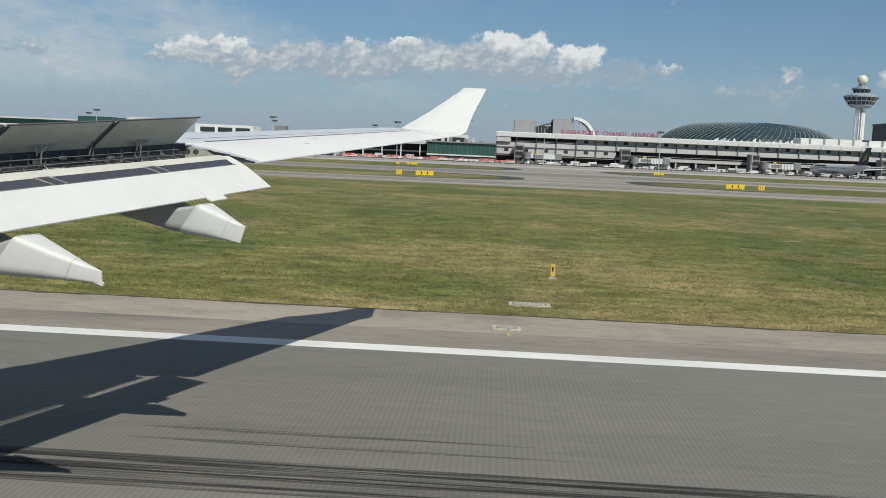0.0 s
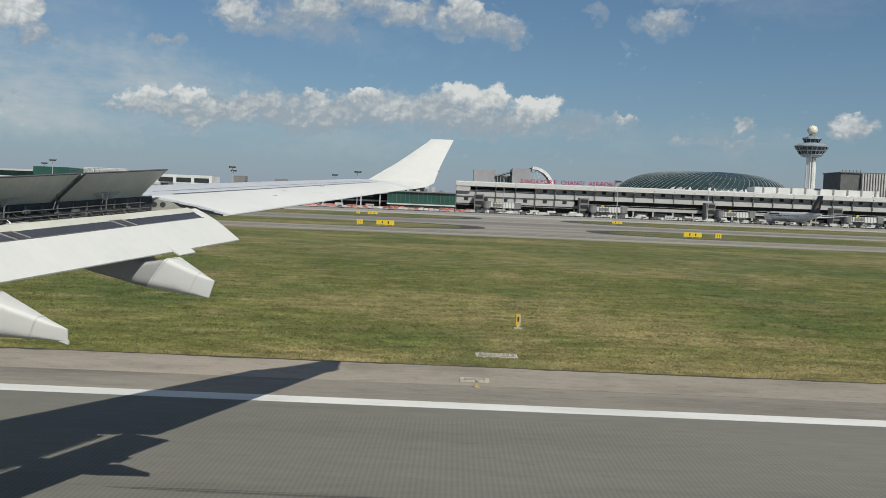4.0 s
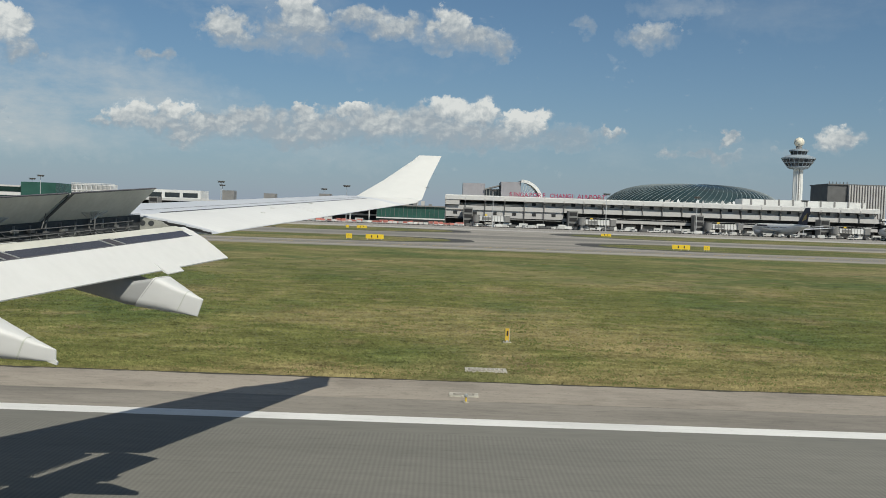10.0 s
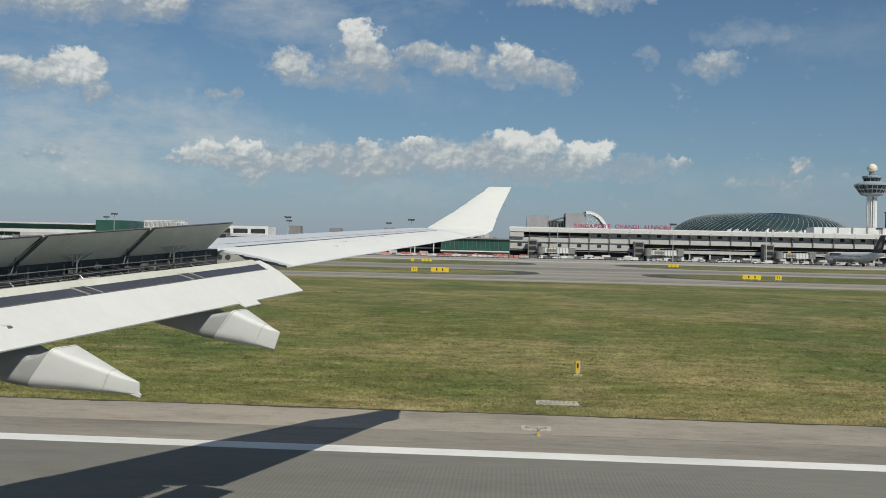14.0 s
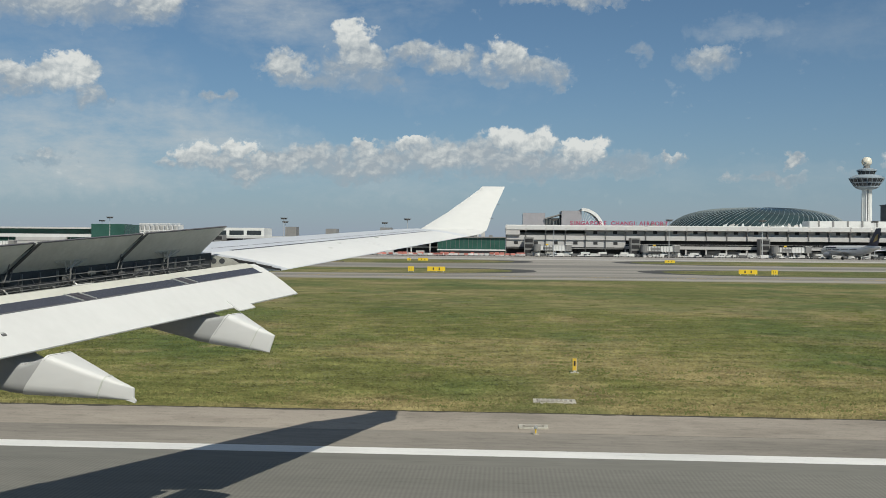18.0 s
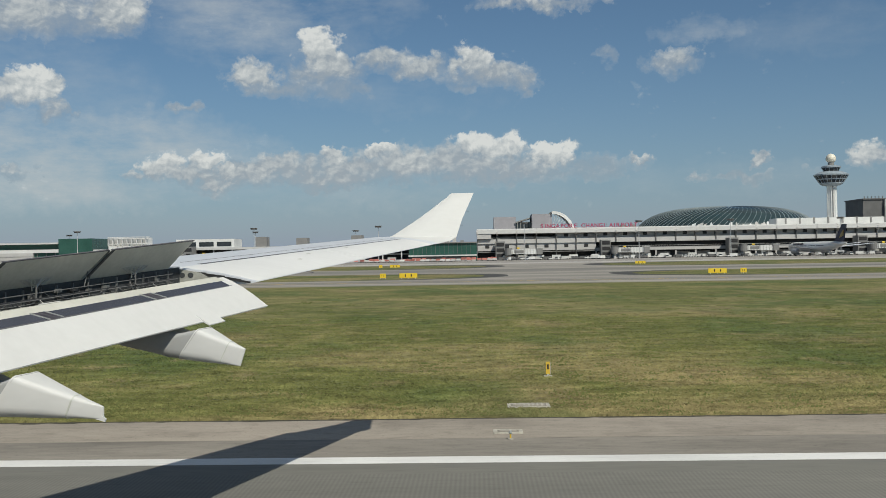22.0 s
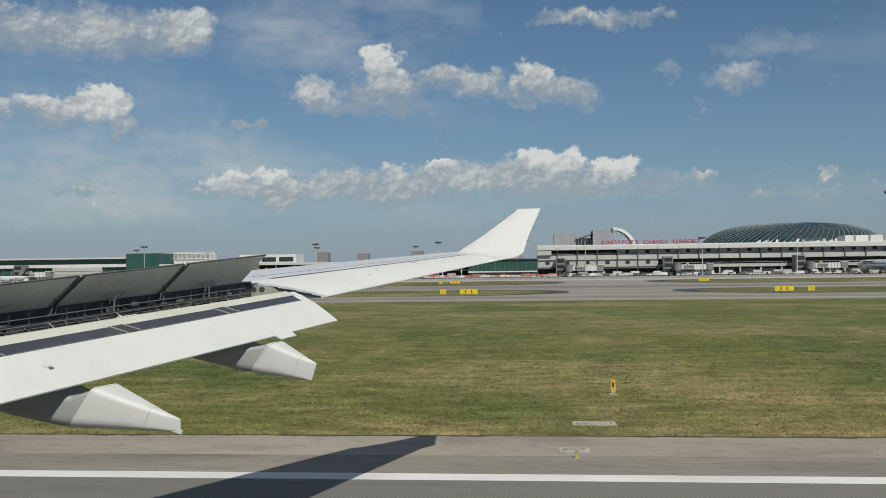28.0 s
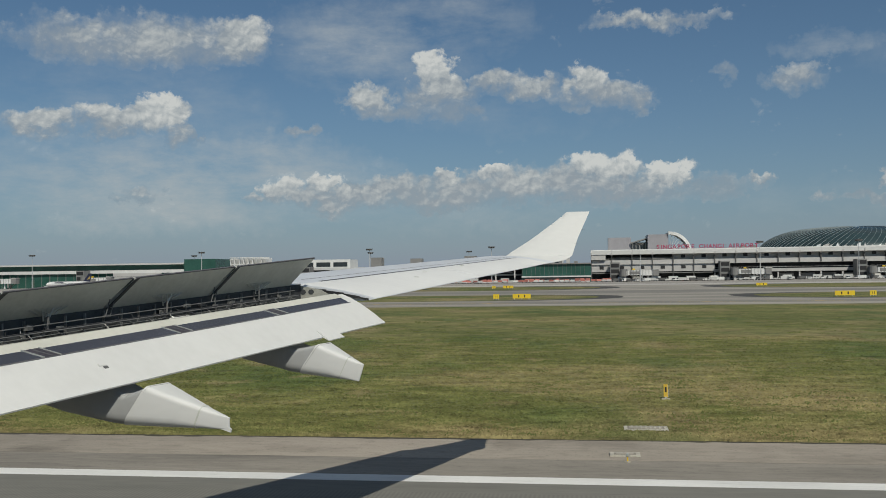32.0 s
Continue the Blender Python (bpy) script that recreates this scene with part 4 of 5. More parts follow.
for y in (15.76, 13.59, 11.36, 9.2):
    tr = flap_band(y - 0.08, y + 0.14, 0.185, 0.372, 0.012, track_metal, "track_cover", flap, "dull metal track cover plate", -0.15)
    for d in (-0.10, 0.14):
        flap_band(y + d, y + d + 0.016, 0.185, 0.378, 0.022, bare_metal, "track_rail", tr, "bright track rail", -0.15)
    flap_band(y + 0.03, y + 0.045, 0.195, 0.368, 0.018, dark_line, "slot", tr, "", -0.15)
flap_band(11.80, 11.90, 0.64, 0.68, 0.02, white_paint, "drain_fitting", flap)
flap_band(11.84, 11.90, 0.69, 0.72, 0.012, fin_grey, "drain_hole", flap)
part("flap_tab", loft(bmesh.new(), [[on_flap(y, 0.86, 0.004), (flap_rear(y)[0] + 0.11, y, flap_rear(y)[1] - 0.055), (flap_rear(y)[0] + 0.105, y, flap_rear(y)[1] - 0.07), on_flap(y, 0.86, -0.05)] for y in (16.0, 16.42)]), white_paint, flap, "small white flap tab")


def canoe(rows, y, slant=0.2, arc=5):
    """A box-like flap track fairing with rounded edges, from rows of (x at the top, x at the bottom, top, bottom, half width)."""
    secs = []
    for xt, xb, zt, zb, w in rows:
        h = zt - zb
        rt, rb = min(0.07, 0.35 * h, 0.7 * w), min(0.15, 0.45 * h, 0.8 * w)
        s = []
        for cu, cz, r, start in ((w - rt, zt - rt, rt, 0), (-w + rt, zt - rt, rt, 90), (-w + rb, zb + rb, rb, 180), (w - rb, zb + rb, rb, 270)):
            for i in range(arc + 1):
                t = radians(start + 90 * i / arc)
                u, z = cu + r * math.cos(t), cz + r * math.sin(t)
                s.append((xb + (xt - xb) * (z - zb) / h + slant * u, y + u, z))
        secs.append(s)
    return loft(bmesh.new(), secs)


def blend(a, b, f):
    return tuple(p + (q - p) * f for p, q in zip(a, b))


# rows of (x at the top, x at the bottom, top, bottom, half width): tail end, cut, then the fixed front
OUTER = ((-3.80, -3.89, 4.315, 4.03, 0.012), (-4.48, -4.82, 4.67, 4.175, 0.28), (-4.80, -5.00, 4.60, 4.21, 0.28), (-5.04, -5.20, 4.69, 4.27, 0.28), (-5.56, -5.75, 4.90, 4.40, 0.27), (-6.4, -6.4, 5.05, 4.60, 0.2), (-7.2, -7.2, 5.05, 4.9, 0.05))
INNER = ((-4.80, -4.80, 3.937, 3.775, 0.012), (-5.80, -6.15, 4.375, 3.845, 0.28), (-6.09, -6.33, 4.25, 3.875, 0.28), (-6.34, -6.45, 4.38, 3.90, 0.28), (-6.85, -7.0, 4.64, 4.01, 0.27), (-8.2, -8.2, 4.8, 4.35, 0.2), (-9.2, -9.2, 4.8, 4.65, 0.05))
for rows, dx, y, dz in ((OUTER, 0.0, 15.7, 0.0), (INNER, 0.0, 12.2, 0.0), (INNER, -1.3, 8.4, -0.3)):
    rows = [(a + dx, b + dx, c + dz, d + dz, w) for a, b, c, d, w in rows]
    end, cut = rows[0], rows[1]
    mid = blend(cut, end, 0.45)
    mid = mid[:3] + (mid[3] - 0.008, mid[4] + 0.012)
    seam, near = blend(cut, end, 0.66), blend(cut, end, 0.675)
    part("fixed_fairing", canoe([(cut[0] + 0.03, cut[1] + 0.03, cut[2] - 0.006, cut[3] + 0.004, cut[4] - 0.006)] + rows[2:], y), fairing_shade, airliner, "fixed front of the flap fairing, darkened as flap shade", True)
    fr = part("flap_track_fairing", canoe([end, blend(cut, end, 0.75), mid, cut], y), white_paint, airliner, "white tapered flap track fairing", True)
    part("panel_seam", canoe([r[:2] + (r[2] + 0.009, r[3] - 0.009, r[4] + 0.009) for r in (seam, near)], y), spoiler_grey, fr)
    if rows[0][3] < 4:
        part("drain_mast", loft(bmesh.new(), [[(end[1] - 0.12, y + s * 0.02, end[3] + 0.01), (end[1] + 0.02, y + s * 0.02, end[3] - 0.035), (end[1] + 0.03, y + s * 0.02, end[3] + 0.0), (end[1] - 0.02, y + s * 0.02, end[3] + 0.05)] for s in (-1, 1)]), white_paint, fr)
for side in (-1, 1):
    leg = part("main_gear_leg", rod(bmesh.new(), (-9.5, -2.55 + side * 2.2, 3.2), (-9.5, -2.55 + side * 4.4, 0.7), 0.22, 8), bare_metal, airliner)
    for k in (-0.7, 0.7):
        part("wheel", rod(bmesh.new(), (-9.5 + k, -2.55 + side * 4.4 - 0.5, 0.7), (-9.5 + k, -2.55 + side * 4.4 + 0.5, 0.7), 0.7, 16), tyre, leg)

# cabin wall round the window that the view looks out of
bm = bmesh.new()
NX, NA = 26, 72
xs = [-13 + 12.68 * i / 12 for i in range(13)] + [-0.32 + 0.98 * i / 4 for i in range(1, 5)] + [0.66 + 6.34 * i / 9 for i in range(1, 10)]
for r, inward in ((2.82, 1), (2.76, -1)):
    rows = [[bm.verts.new((x, -2.55 + r * math.cos(2 * math.pi * k / NA), 5.15 + r * math.sin(2 * math.pi * k / NA))) for k in range(NA)] for x in xs]
    for i in range(len(xs) - 1):
        for k in range(NA):
            # the cabin window; also unseen far-side openings added to light its surround
            if -0.33 < (xs[i] + xs[i + 1]) / 2 < 0.67 and 1 <= k <= 4 or i % 2 and 31 <= k <= 34:
                continue
            bm.faces.new((rows[i][k], rows[i][(k + 1) % NA], rows[i + 1][(k + 1) % NA], rows[i + 1][k]))
    bm.faces.new(rows[0]), bm.faces.new(rows[-1])
part("fuselage", bm, white_paint, airliner, "white fuselage wall with a cabin window and added light openings", False)


# inner surround of that window
ring = []
for k in range(40):
    a = 2 * math.pi * k / 40
    c, q = math.cos(a), math.sin(a)
    u, v = math.copysign(abs(c) ** 0.5, c), math.copysign(abs(q) ** 0.5, q)
    row = []
    for grow, deep in ((0.0, 0.058), (0.008, 0.03), (0.016, 0.0), (0.03, -0.012), (0.075, -0.014), (0.075, 0.004), (0.04, 0.004), (0.035, 0.056)):
        z = 5.82 + (0.44 + grow) * v
        row.append((0.17 + (0.460 + grow) * u, -2.55 + math.sqrt(2.755 ** 2 - (z - 5.15) ** 2) + deep, z))
    ring.append(row)
part("window_surround", loft(bmesh.new(), ring + ring[:1], False), cabin_beige, airliner, "pale grey plastic window surround", True)


# ---- terminal with galleries and projecting fascia panels ----
def terminal_main():
    t = thing("terminal_building", "long white concrete terminal with open galleries and red roof letters", "building")
    x0, bay, count = 6.0, 14.3, 22
    x1 = x0 + bay * count
    part("core", boxed(x0, x1, 706, 765, 0, 20.0), dark_void, t, "core coloured near-black as the shaded recesses")
    part("roof", boxed(x0 - 0.5, x1 + 0.5, 700, 766, 20.0, 21.0), roof_white, t, "pale flat roof")
    part("parapet", boxed(x0 - 0.3, x1 + 0.3, 699.4, 699.9, 22.0, 22.7), roof_white, t, "thin pale parapet")
    fascia = mesh_of("fascia_panel", loft(bmesh.new(), [[(x, 698.4, 18.9), (x, 697.0, 19.2), (x, 697.4, 21.9), (x, 700.2, 22.2), (x, 700.2, 18.9)] for x in (0.25, bay - 0.25)]), fascia_pale)
    fin = mesh_of("fin", boxed(-0.35, 0.35, 698.9, 706, 12.4, 19.3), fin_grey)
    band = mesh_of("gallery_band", boxed(0, bay, 699.6, 706, 12.0, 15.2), concrete)
    wall = mesh_of("wall_panel", boxed(0, bay, 702.8, 706, 15.2, 19.0), concrete)
    low_band = mesh_of("lower_band", boxed(0, bay, 700.6, 706, 5.8, 8.0), concrete)
    low_wall = mesh_of("lower_wall", boxed(0, bay, 700.6, 706, 6.8, 11.9), concrete)
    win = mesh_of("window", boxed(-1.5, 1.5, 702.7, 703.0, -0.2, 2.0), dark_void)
    column = mesh_of("column", boxed(-0.5, 0.5, 699.9, 700.9, 0, 5.4), concrete)
    bracket = mesh_of("bracket", loft(bmesh.new(), [[(x, 696.7, 19.0), (x, 696.7, 20.6), (x, 698.6, 22.4), (x, 700.0, 22.3), (x, 700.0, 18.2), (x, 699.3, 18.0)] for x in (-0.45, 0.45)]), concrete)
    rail = mesh_of("rail", boxed(0, bay, 699.7, 699.8, 15.9, 16.1), concrete)
    back = mesh_of("back_wall", boxed(0.4, bay - 0.4, 704.5, 705.9, 15.2, 17.2), grey_panel)
    inner = mesh_of("inner_wall", boxed(2.0, bay - 3.0, 705.4, 705.98, 1.0, 4.6), grey_panel)
    canopy = mesh_of("canopy", boxed(0.5, bay - 0.5, 698.4, 701, 5.6, 6.1), grey_panel)
    low_fin = mesh_of("ground_fin", boxed(-0.3, 0.3, 699.5, 701, 0, 12), fin_grey)
    for i in range(count):
        x = x0 + bay * i

        def put(name, me, dx=0.0, dy=0.0, dz=0.0):
            ob = part(name, me, None, t)
            ob.location = (x + dx, dy, dz)

        put("fascia_panel", fascia), put("fin", fin), put("gallery_band", band)
        put("bracket", bracket)
        if i < 6:
            if i > 3:
                put("wall_panel", wall), put("window", win, bay / 2, 0, 16.6)
            else:
                put("rail", rail), put("back_wall", back)
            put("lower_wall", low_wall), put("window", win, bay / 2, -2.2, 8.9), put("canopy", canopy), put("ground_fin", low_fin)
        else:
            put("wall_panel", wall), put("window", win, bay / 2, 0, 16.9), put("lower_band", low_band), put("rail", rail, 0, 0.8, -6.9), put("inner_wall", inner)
            put("column", column)
    part("roof_plant", boxed(228, x1, 722, 740, 21, 27.5), roof_white, t, "long pale rooftop plant screen")
    for i in range(9):
        part("screen_joint", boxed(234 + i * 10.4, 235.2 + i * 10.4, 721.6, 722, 21, 27.9), grey_panel, t)
    for i in range(2):
        part("rooftop_unit", boxed(112 + i * 7, 116.5 + i * 7, 716, 720, 21, 24.8), grey_panel, t)
    part("deck_front", boxed(x0 - 0.2, x0 + 10, 697.5, 699, 15.5, 19.4), concrete, t)
    # barrel-roofed block behind the letters
    part("rear_block", boxed(19, 36, 745, 770, 20, 33), lilac_panel, t, "grey rooftop block")
    part("glazed_link", boxed(36, 48, 744, 769, 20, 29), window_dark, t, "dark glazed rooftop link")
    part("barrel_block", boxed(48, 63, 735, 765, 20, 34.5), lilac_panel, t, "grey-lilac panelled block")
    part("link_roof", loft(bmesh.new(), [[(35.5, y, 28.0), (48, y, 31.6), (48, y, 32.6), (35.5, y, 29.0)] for y in (743, 769)]), grey_panel, t, "sloping grey link roof")
    for i in range(5):
        part("link_mullion", boxed(37 + i * 2.4, 37.5 + i * 2.4, 743.5, 744, 21, 28.5), grey_panel, t)
    for k, (ro, ri, y0, y1, m) in enumerate(((17, 14.8, 733, 736, roof_white), (16.6, 16.2, 736, 766, roof_white))):
        secs = []
        for i in range(13):
            a = radians(90 - 90 * i / 12)
            c, s = math.cos(a), math.sin(a)
            secs.append([(63 + ro * c, y0, 19.5 + ro * s), (63 + ro * c, y1, 19.5 + ro * s), (63 + ri * c, y1, 19.5 + ri * s), (63 + ri * c, y0, 19.5 + ri * s)])
        part("barrel_arch" if k == 0 else "barrel_vault", loft(bmesh.new(), secs), m, t, "white curved roof edge" if k == 0 else "", True)
    for i in range(1, 9):
        a = radians(90 - 10 * i)
        part("vault_strut", rod(bmesh.new(), (63, 734.5, 20), (63 + 15.6 * math.cos(a), 734.5, 19.5 + 15.6 * math.sin(a)), 0.25, 4), rib_white, t)
    part("letter_rail", boxed(50, 124, 702, 702.4, 22.4, 22.8), grey_panel, t)
    dg = bpy.context.evaluated_depsgraph_get()
    at = 51.5
    for ch in "SINGAPORE CHANGI AIRPORT":
        step = 1.7 if ch == "I" else 2.5 if ch == " " else 3.2
        at += step
        if ch == " ":
            continue
        cu = bpy.data.curves.new("letter", "FONT")
        cu.body, cu.size, cu.extrude, cu.offset, cu.align_x = ch, 4.2, 0.12, 0.10, "CENTER"
        ob = new("letter_source", cu)
        dg.update()
        me = bpy.data.meshes.new_from_object(ob.evaluated_get(dg))
        bpy.data.objects.remove(ob)
        me.materials.clear(), me.materials.append(sign_red)
        part("letter", me, None, t, "red roof letter").matrix_basis = pose(at - step / 2, 701.6, 22.8, 90, 0, 0)
    for i in range(14):
        part("letter_post", boxed(52 + i * 5.3, 52.2 + i * 5.3, 701.9, 702.1, 20.5, 25.5), grey_panel, t)
    t.location = (-5, 0, 0)


terminal_main()


def low_pier():
    t = thing("pier_building", "long low pier with pale roof slab and dark glazing", "building")
    part("core", boxed(-268, 5, 722, 746, 0, 11.2), dark_void, t, "dark core for glazing behind columns, shade put into its colour")
    part("roof", boxed(-270, 5.4, 708, 748, 11.2, 12.9), fascia_pale, t, "pale grey roof slab")
    part("floor_edge", boxed(-268, 4, 719, 722, 5.2, 6.4), concrete, t)
    col = mesh_of("column", boxed(-0.4, 0.4, 709.5, 710.3, 0, 11.2), roof_white)
    for i in range(20):
        part("column", col, None, t).location = (-264 + i * 14, 0, 0)
    for x in (-210, -49):
        blk = part("roof_block", boxed(x, x + 44, 716, 740, 12.9, 19.3), roof_white, t, "white rooftop block with three windows")
        for k in range(3):
            part("window", boxed(x + 4 + k * 13.4, x + 15 + k * 13.4, 715.8, 716, 13.8, 17.2), window_dark, blk)
    for x, h in ((-149, 20.2), (-118.5, 19.0), (-77.5, 20.2)):
        part("vent_tower", boxed(x, x + 8.3, 712, 722, 9.5, h), grey_panel, t, "dark grey square vent tower")
    for i in range(9):
        x = -262 + i * 3.6
        part("plant_frame", boxed(x, x + 0.5, 716, 730, 12.9, 21.5), roof_white, t)
    for z in (16.6, 20.6, 21.6):
        part("plant_rail", boxed(-262, -230, 715.6, 716, z, z + 0.5), roof_white, t)
    part("plant_base", boxed(-262, -229, 716, 732, 12.9, 15.2), roof_white, t)
    part("far_block", boxed(-44, -12, 752, 770, 12, 22.4), grey_panel, t, "grey block behind the pier")
    for x in (-36, -24):
        bm = bmesh.new()
        turned(bm, [(5.5, 13), (2.4, 14.6), (0.5, 17.4), (0.1, 18.6)], (x - 40, 730), 10)
        part("tent_roof", bm, roof_white, t, "white peaked tent roof")
    g = part("glass_lobby", boxed(-34, 15.6, 700, 719, 0, 13.0), green_glass, t, "dark green glass lobby")
    for i in range(15):
        part("mullion", boxed(-33.8 + i * 3.2, -33.6 + i * 3.2, 699.8, 700, 4, 13), fin_grey, g)
    part("lobby_base", boxed(-33, 14.6, 699, 699.9, 0, 3.6), dark_void, g, "ground floor coloured near-black as a shaded opening")
    part("lobby_band", boxed(-34.2, 15.6, 698.6, 700, 3.7, 4.6), roof_white, g)
    part("lobby_roof", boxed(-35, 15.6, 698.5, 707.9, 13.0, 13.8), grey_panel, t)
    for i in range(7):
        part("roof_unit", boxed(-30 + i * 5.6, -27.4 + i * 5.6, 703, 706, 13.8, 15.0 + 1.1 * (i * 7 % 3)), concrete if i % 2 else grey_panel, t)
    t.location = (-15, 0, 0)


low_pier()


def green_terminal():
    t = thing("green_terminal", "green glass terminal with white bands and flat roof", "building")
    part("lower_glass", boxed(-640, -272, 722, 770, 0, 10.0), green_glass, t, "green glass lower front")
    part("white_band", boxed(-640, -290, 720, 770, 10.0, 12.2), roof_white, t, "white band")
    part("upper_glass", boxed(-640, -300, 728, 770, 12.2, 15.8), green_glass, t, "green clerestory glass")
    part("roof", boxed(-640, -296, 722, 772, 15.8, 16.9), fascia_pale, t, "pale flat roof")
    part("corner_block", boxed(-298, -272, 719, 768, 0, 19.2), green_glass, t, "dark green glass corner block")
    part("infill_wall", boxed(-358, -318, 719.5, 722, 0, 10), concrete, t, "pale panelled wall")
    for i in range(3):
        part("panel_joint", boxed(-358, -318, 719.3, 719.5, 2.4 + i * 2.5, 2.65 + i * 2.5), grey_panel, t)
    for i in range(52):
        x = -638 + i * 7
        part("mullion", boxed(x, x + 0.35, 721.7, 722, 0, 10), grey_panel, t)
    part("ground_wall", boxed(-330, -270, 714, 715, 0, 3.2), roof_white, t, "low white wall")
    t.location = (-18, 0, 0)
    t.scale = (1, 1, 1.12)


green_terminal()


# ---- glass dome ----
def dome():
    t = thing("glass_dome", "low oval glass dome with curved white ribs", "dome")
    cx, cy, a, b, base, h = 233.0, 905.0, 86.0, 60.0, 12.0, 32.3

    def at(u, v):
        # u runs round, v from rim to crown
        r = math.cos(v) ** 0.6
        return (cx + a * r * math.cos(u), cy + b * r * math.sin(u), base + h * math.sin(v) ** 0.9)

    bm = bmesh.new()
    loft(bm, [[at(2 * math.pi * i / 64, radians(86) * j / 14) for i in range(64)] for j in range(15)])
    part("glass_shell", bm, blue_glass, t, "blue-green glazed shell", True)
    part("base_wall", turned(bmesh.new(), [(58, 0), (58, 14.2)], (cx, cy), 40), concrete, t)
    for k in range(92):
        u0 = 2 * math.pi * k / 92
        if math.sin(u0) > 0.35:
            continue
        secs = []
        for j in range(13):
            v = radians(84) * j / 12
            p, q = Vector(at(u0 + 0.5 * j / 12, v)), Vector(at(u0 + 0.0032 + 0.5 * j / 12, v))
            n = (p - Vector((cx, cy, base))).normalized() * 0.5
            secs.append([p - n * 0.3, q - n * 0.3, q + n, p + n])
        part("rib", loft(bmesh.new(), secs), dome_rib, t)
    # pale triangular panels round the foot
    random.seed(5)
    for i in range(22):
        u, du = radians(-122 + i * 3.9), radians(random.uniform(1.4, 3.2))
        low, high = radians(20), radians(random.uniform(25, 30))
        foot = [Vector(at(u, low)), Vector(at(u + du, low)), Vector(at(u + du * random.uniform(0.2, 1.3), high)), Vector(at(u + du * 0.1, high * 0.9))]
        out = Vector((0.15, -0.95, 0.2))
        part("foot_panel", loft(bmesh.new(), [[p + out * 0.4 for p in foot], [p + out for p in foot]]), panel_white if i % 3 == 0 else concrete, t, "pale triangular foot panel")


dome()


# ---- control tower ----
def control_tower():
    x, y = 281.0, 770.0
    c = (0.0, 0.0)
    t = thing("control_tower", "tall white control tower with ringed blue-grey gallery and round radome", "tower")
    part("stem", turned(bmesh.new(), [(3.9, 0), (3.7, 30), (3.5, 56.5)], c, 12), tower_white, t, "pale concrete stem")
    for k in range(4):
        a = radians(-90 + (k - 1.5) * 46)
        part("stem_fin", rod(bmesh.new(), (3.8 * math.cos(a), 3.8 * math.sin(a), 0), (3.4 * math.cos(a), 3.4 * math.sin(a), 56), 0.55, 4), tower_white, t)
    part("stem_slot", boxed(-0.5, 0.1, -4.1, -3.4, 0, 55.5), grey_panel, t, "dark recess along the stem")
    part("gallery_base", turned(bmesh.new(), [(3.6, 55.5), (6.8, 56.2), (8.6, 57.4), (8.8, 58.2)], c, 24), tower_blue, t, "blue-grey underside")
    part("lower_window_band", turned(bmesh.new(), [(8.7, 58.2), (10.3, 60.6)], c, 24), window_dark, t, "dark lower ring of windows")
    part("middle_ring", turned(bmesh.new(), [(10.4, 60.6), (10.8, 60.6), (11.2, 61.3), (10.7, 61.3)], c, 24), tower_blue, t)
    part("upper_window_band", turned(bmesh.new(), [(10.8, 61.3), (12.4, 64.0)], c, 24), window_dark, t, "dark upper ring of windows")
    for k in range(20):
        a = 2 * math.pi * k / 20
        part("mullion", rod(bmesh.new(), (8.9 * math.cos(a), 8.9 * math.sin(a), 58.2), (12.6 * math.cos(a), 12.6 * math.sin(a), 64.0), 0.26, 4), tower_blue, t)
    part("gallery_roof", turned(bmesh.new(), [(13.0, 64.0), (13.1, 65.0), (10.0, 66.6), (7.6, 67.4)], c, 24), tower_blue, t, "blue-grey sloping gallery roof")
    part("cab", turned(bmesh.new(), [(5.4, 67.4), (6.6, 70.4)], c, 16), window_dark, t, "dark glazed cab")
    for k in range(12):
        a = 2 * math.pi * k / 12
        part("cab_mullion", rod(bmesh.new(), (5.5 * math.cos(a), 5.5 * math.sin(a), 67.4), (6.7 * math.cos(a), 6.7 * math.sin(a), 70.4), 0.18, 4), tower_blue, t)
    part("cab_roof", turned(bmesh.new(), [(7.3, 70.4), (7.3, 71.6), (4.2, 72.6)], c, 16), tower_blue, t)
    part("radome_base", turned(bmesh.new(), [(2.6, 72.6), (2.2, 75.0)], c, 12), grey_panel, t)
    part("radome", turned(bmesh.new(), [(0.3, 74.2)] + [(3.9 * math.sin(radians(q)), 78.1 - 3.9 * math.cos(radians(q))) for q in range(12, 180, 12)] + [(0.2, 82.0)], c, 20), radome_cream, t, "cream round radome", True)
    t.scale = (1, 1, 0.965)
    t.location = (x, y, 0)


control_tower()


# ---- ribbed tower block and roofs beyond the terminal ----
def ribbed_block():
    t = thing("hotel_block", "tall block with cream vertical fins and dark side", "building")
    part("body", boxed(336, 384, 812, 850, 0, 45), fin_grey, t, "dark grey side wall")
    for i in range(14):
        x = 353 + i * 2.3
        part("fin", boxed(x, x + 1.2, 809, 812, 8, 44.5), concrete, t, "cream vertical fin")
    for i in range(6):
        part("roof_post", boxed(337 + i * 3, 337.5 + i * 3, 812, 812.6, 45, 47.2), fin_grey, t)
    part("cap", boxed(335.5, 384.5, 811, 851, 44.5, 45.4), fin_grey, t)
    t.location = (-14, 0, 0)
    w = thing("east_wing", "low terminal wing with white stepped roof", "building")
    part("core", boxed(321, 520, 708, 770, 0, 12), dark_void, w)
    for i, (z, y) in enumerate(((7, 704), (11.2, 702), (14.5, 706))):
        part("roof_step", boxed(321, 520, y, 772, z, z + 1.3), roof_white, w, "white roof step")
    for i in range(15):
        part("column", boxed(324 + i * 13, 325 + i * 13, 704.5, 705.5, 0, 7), concrete, w)


ribbed_block()


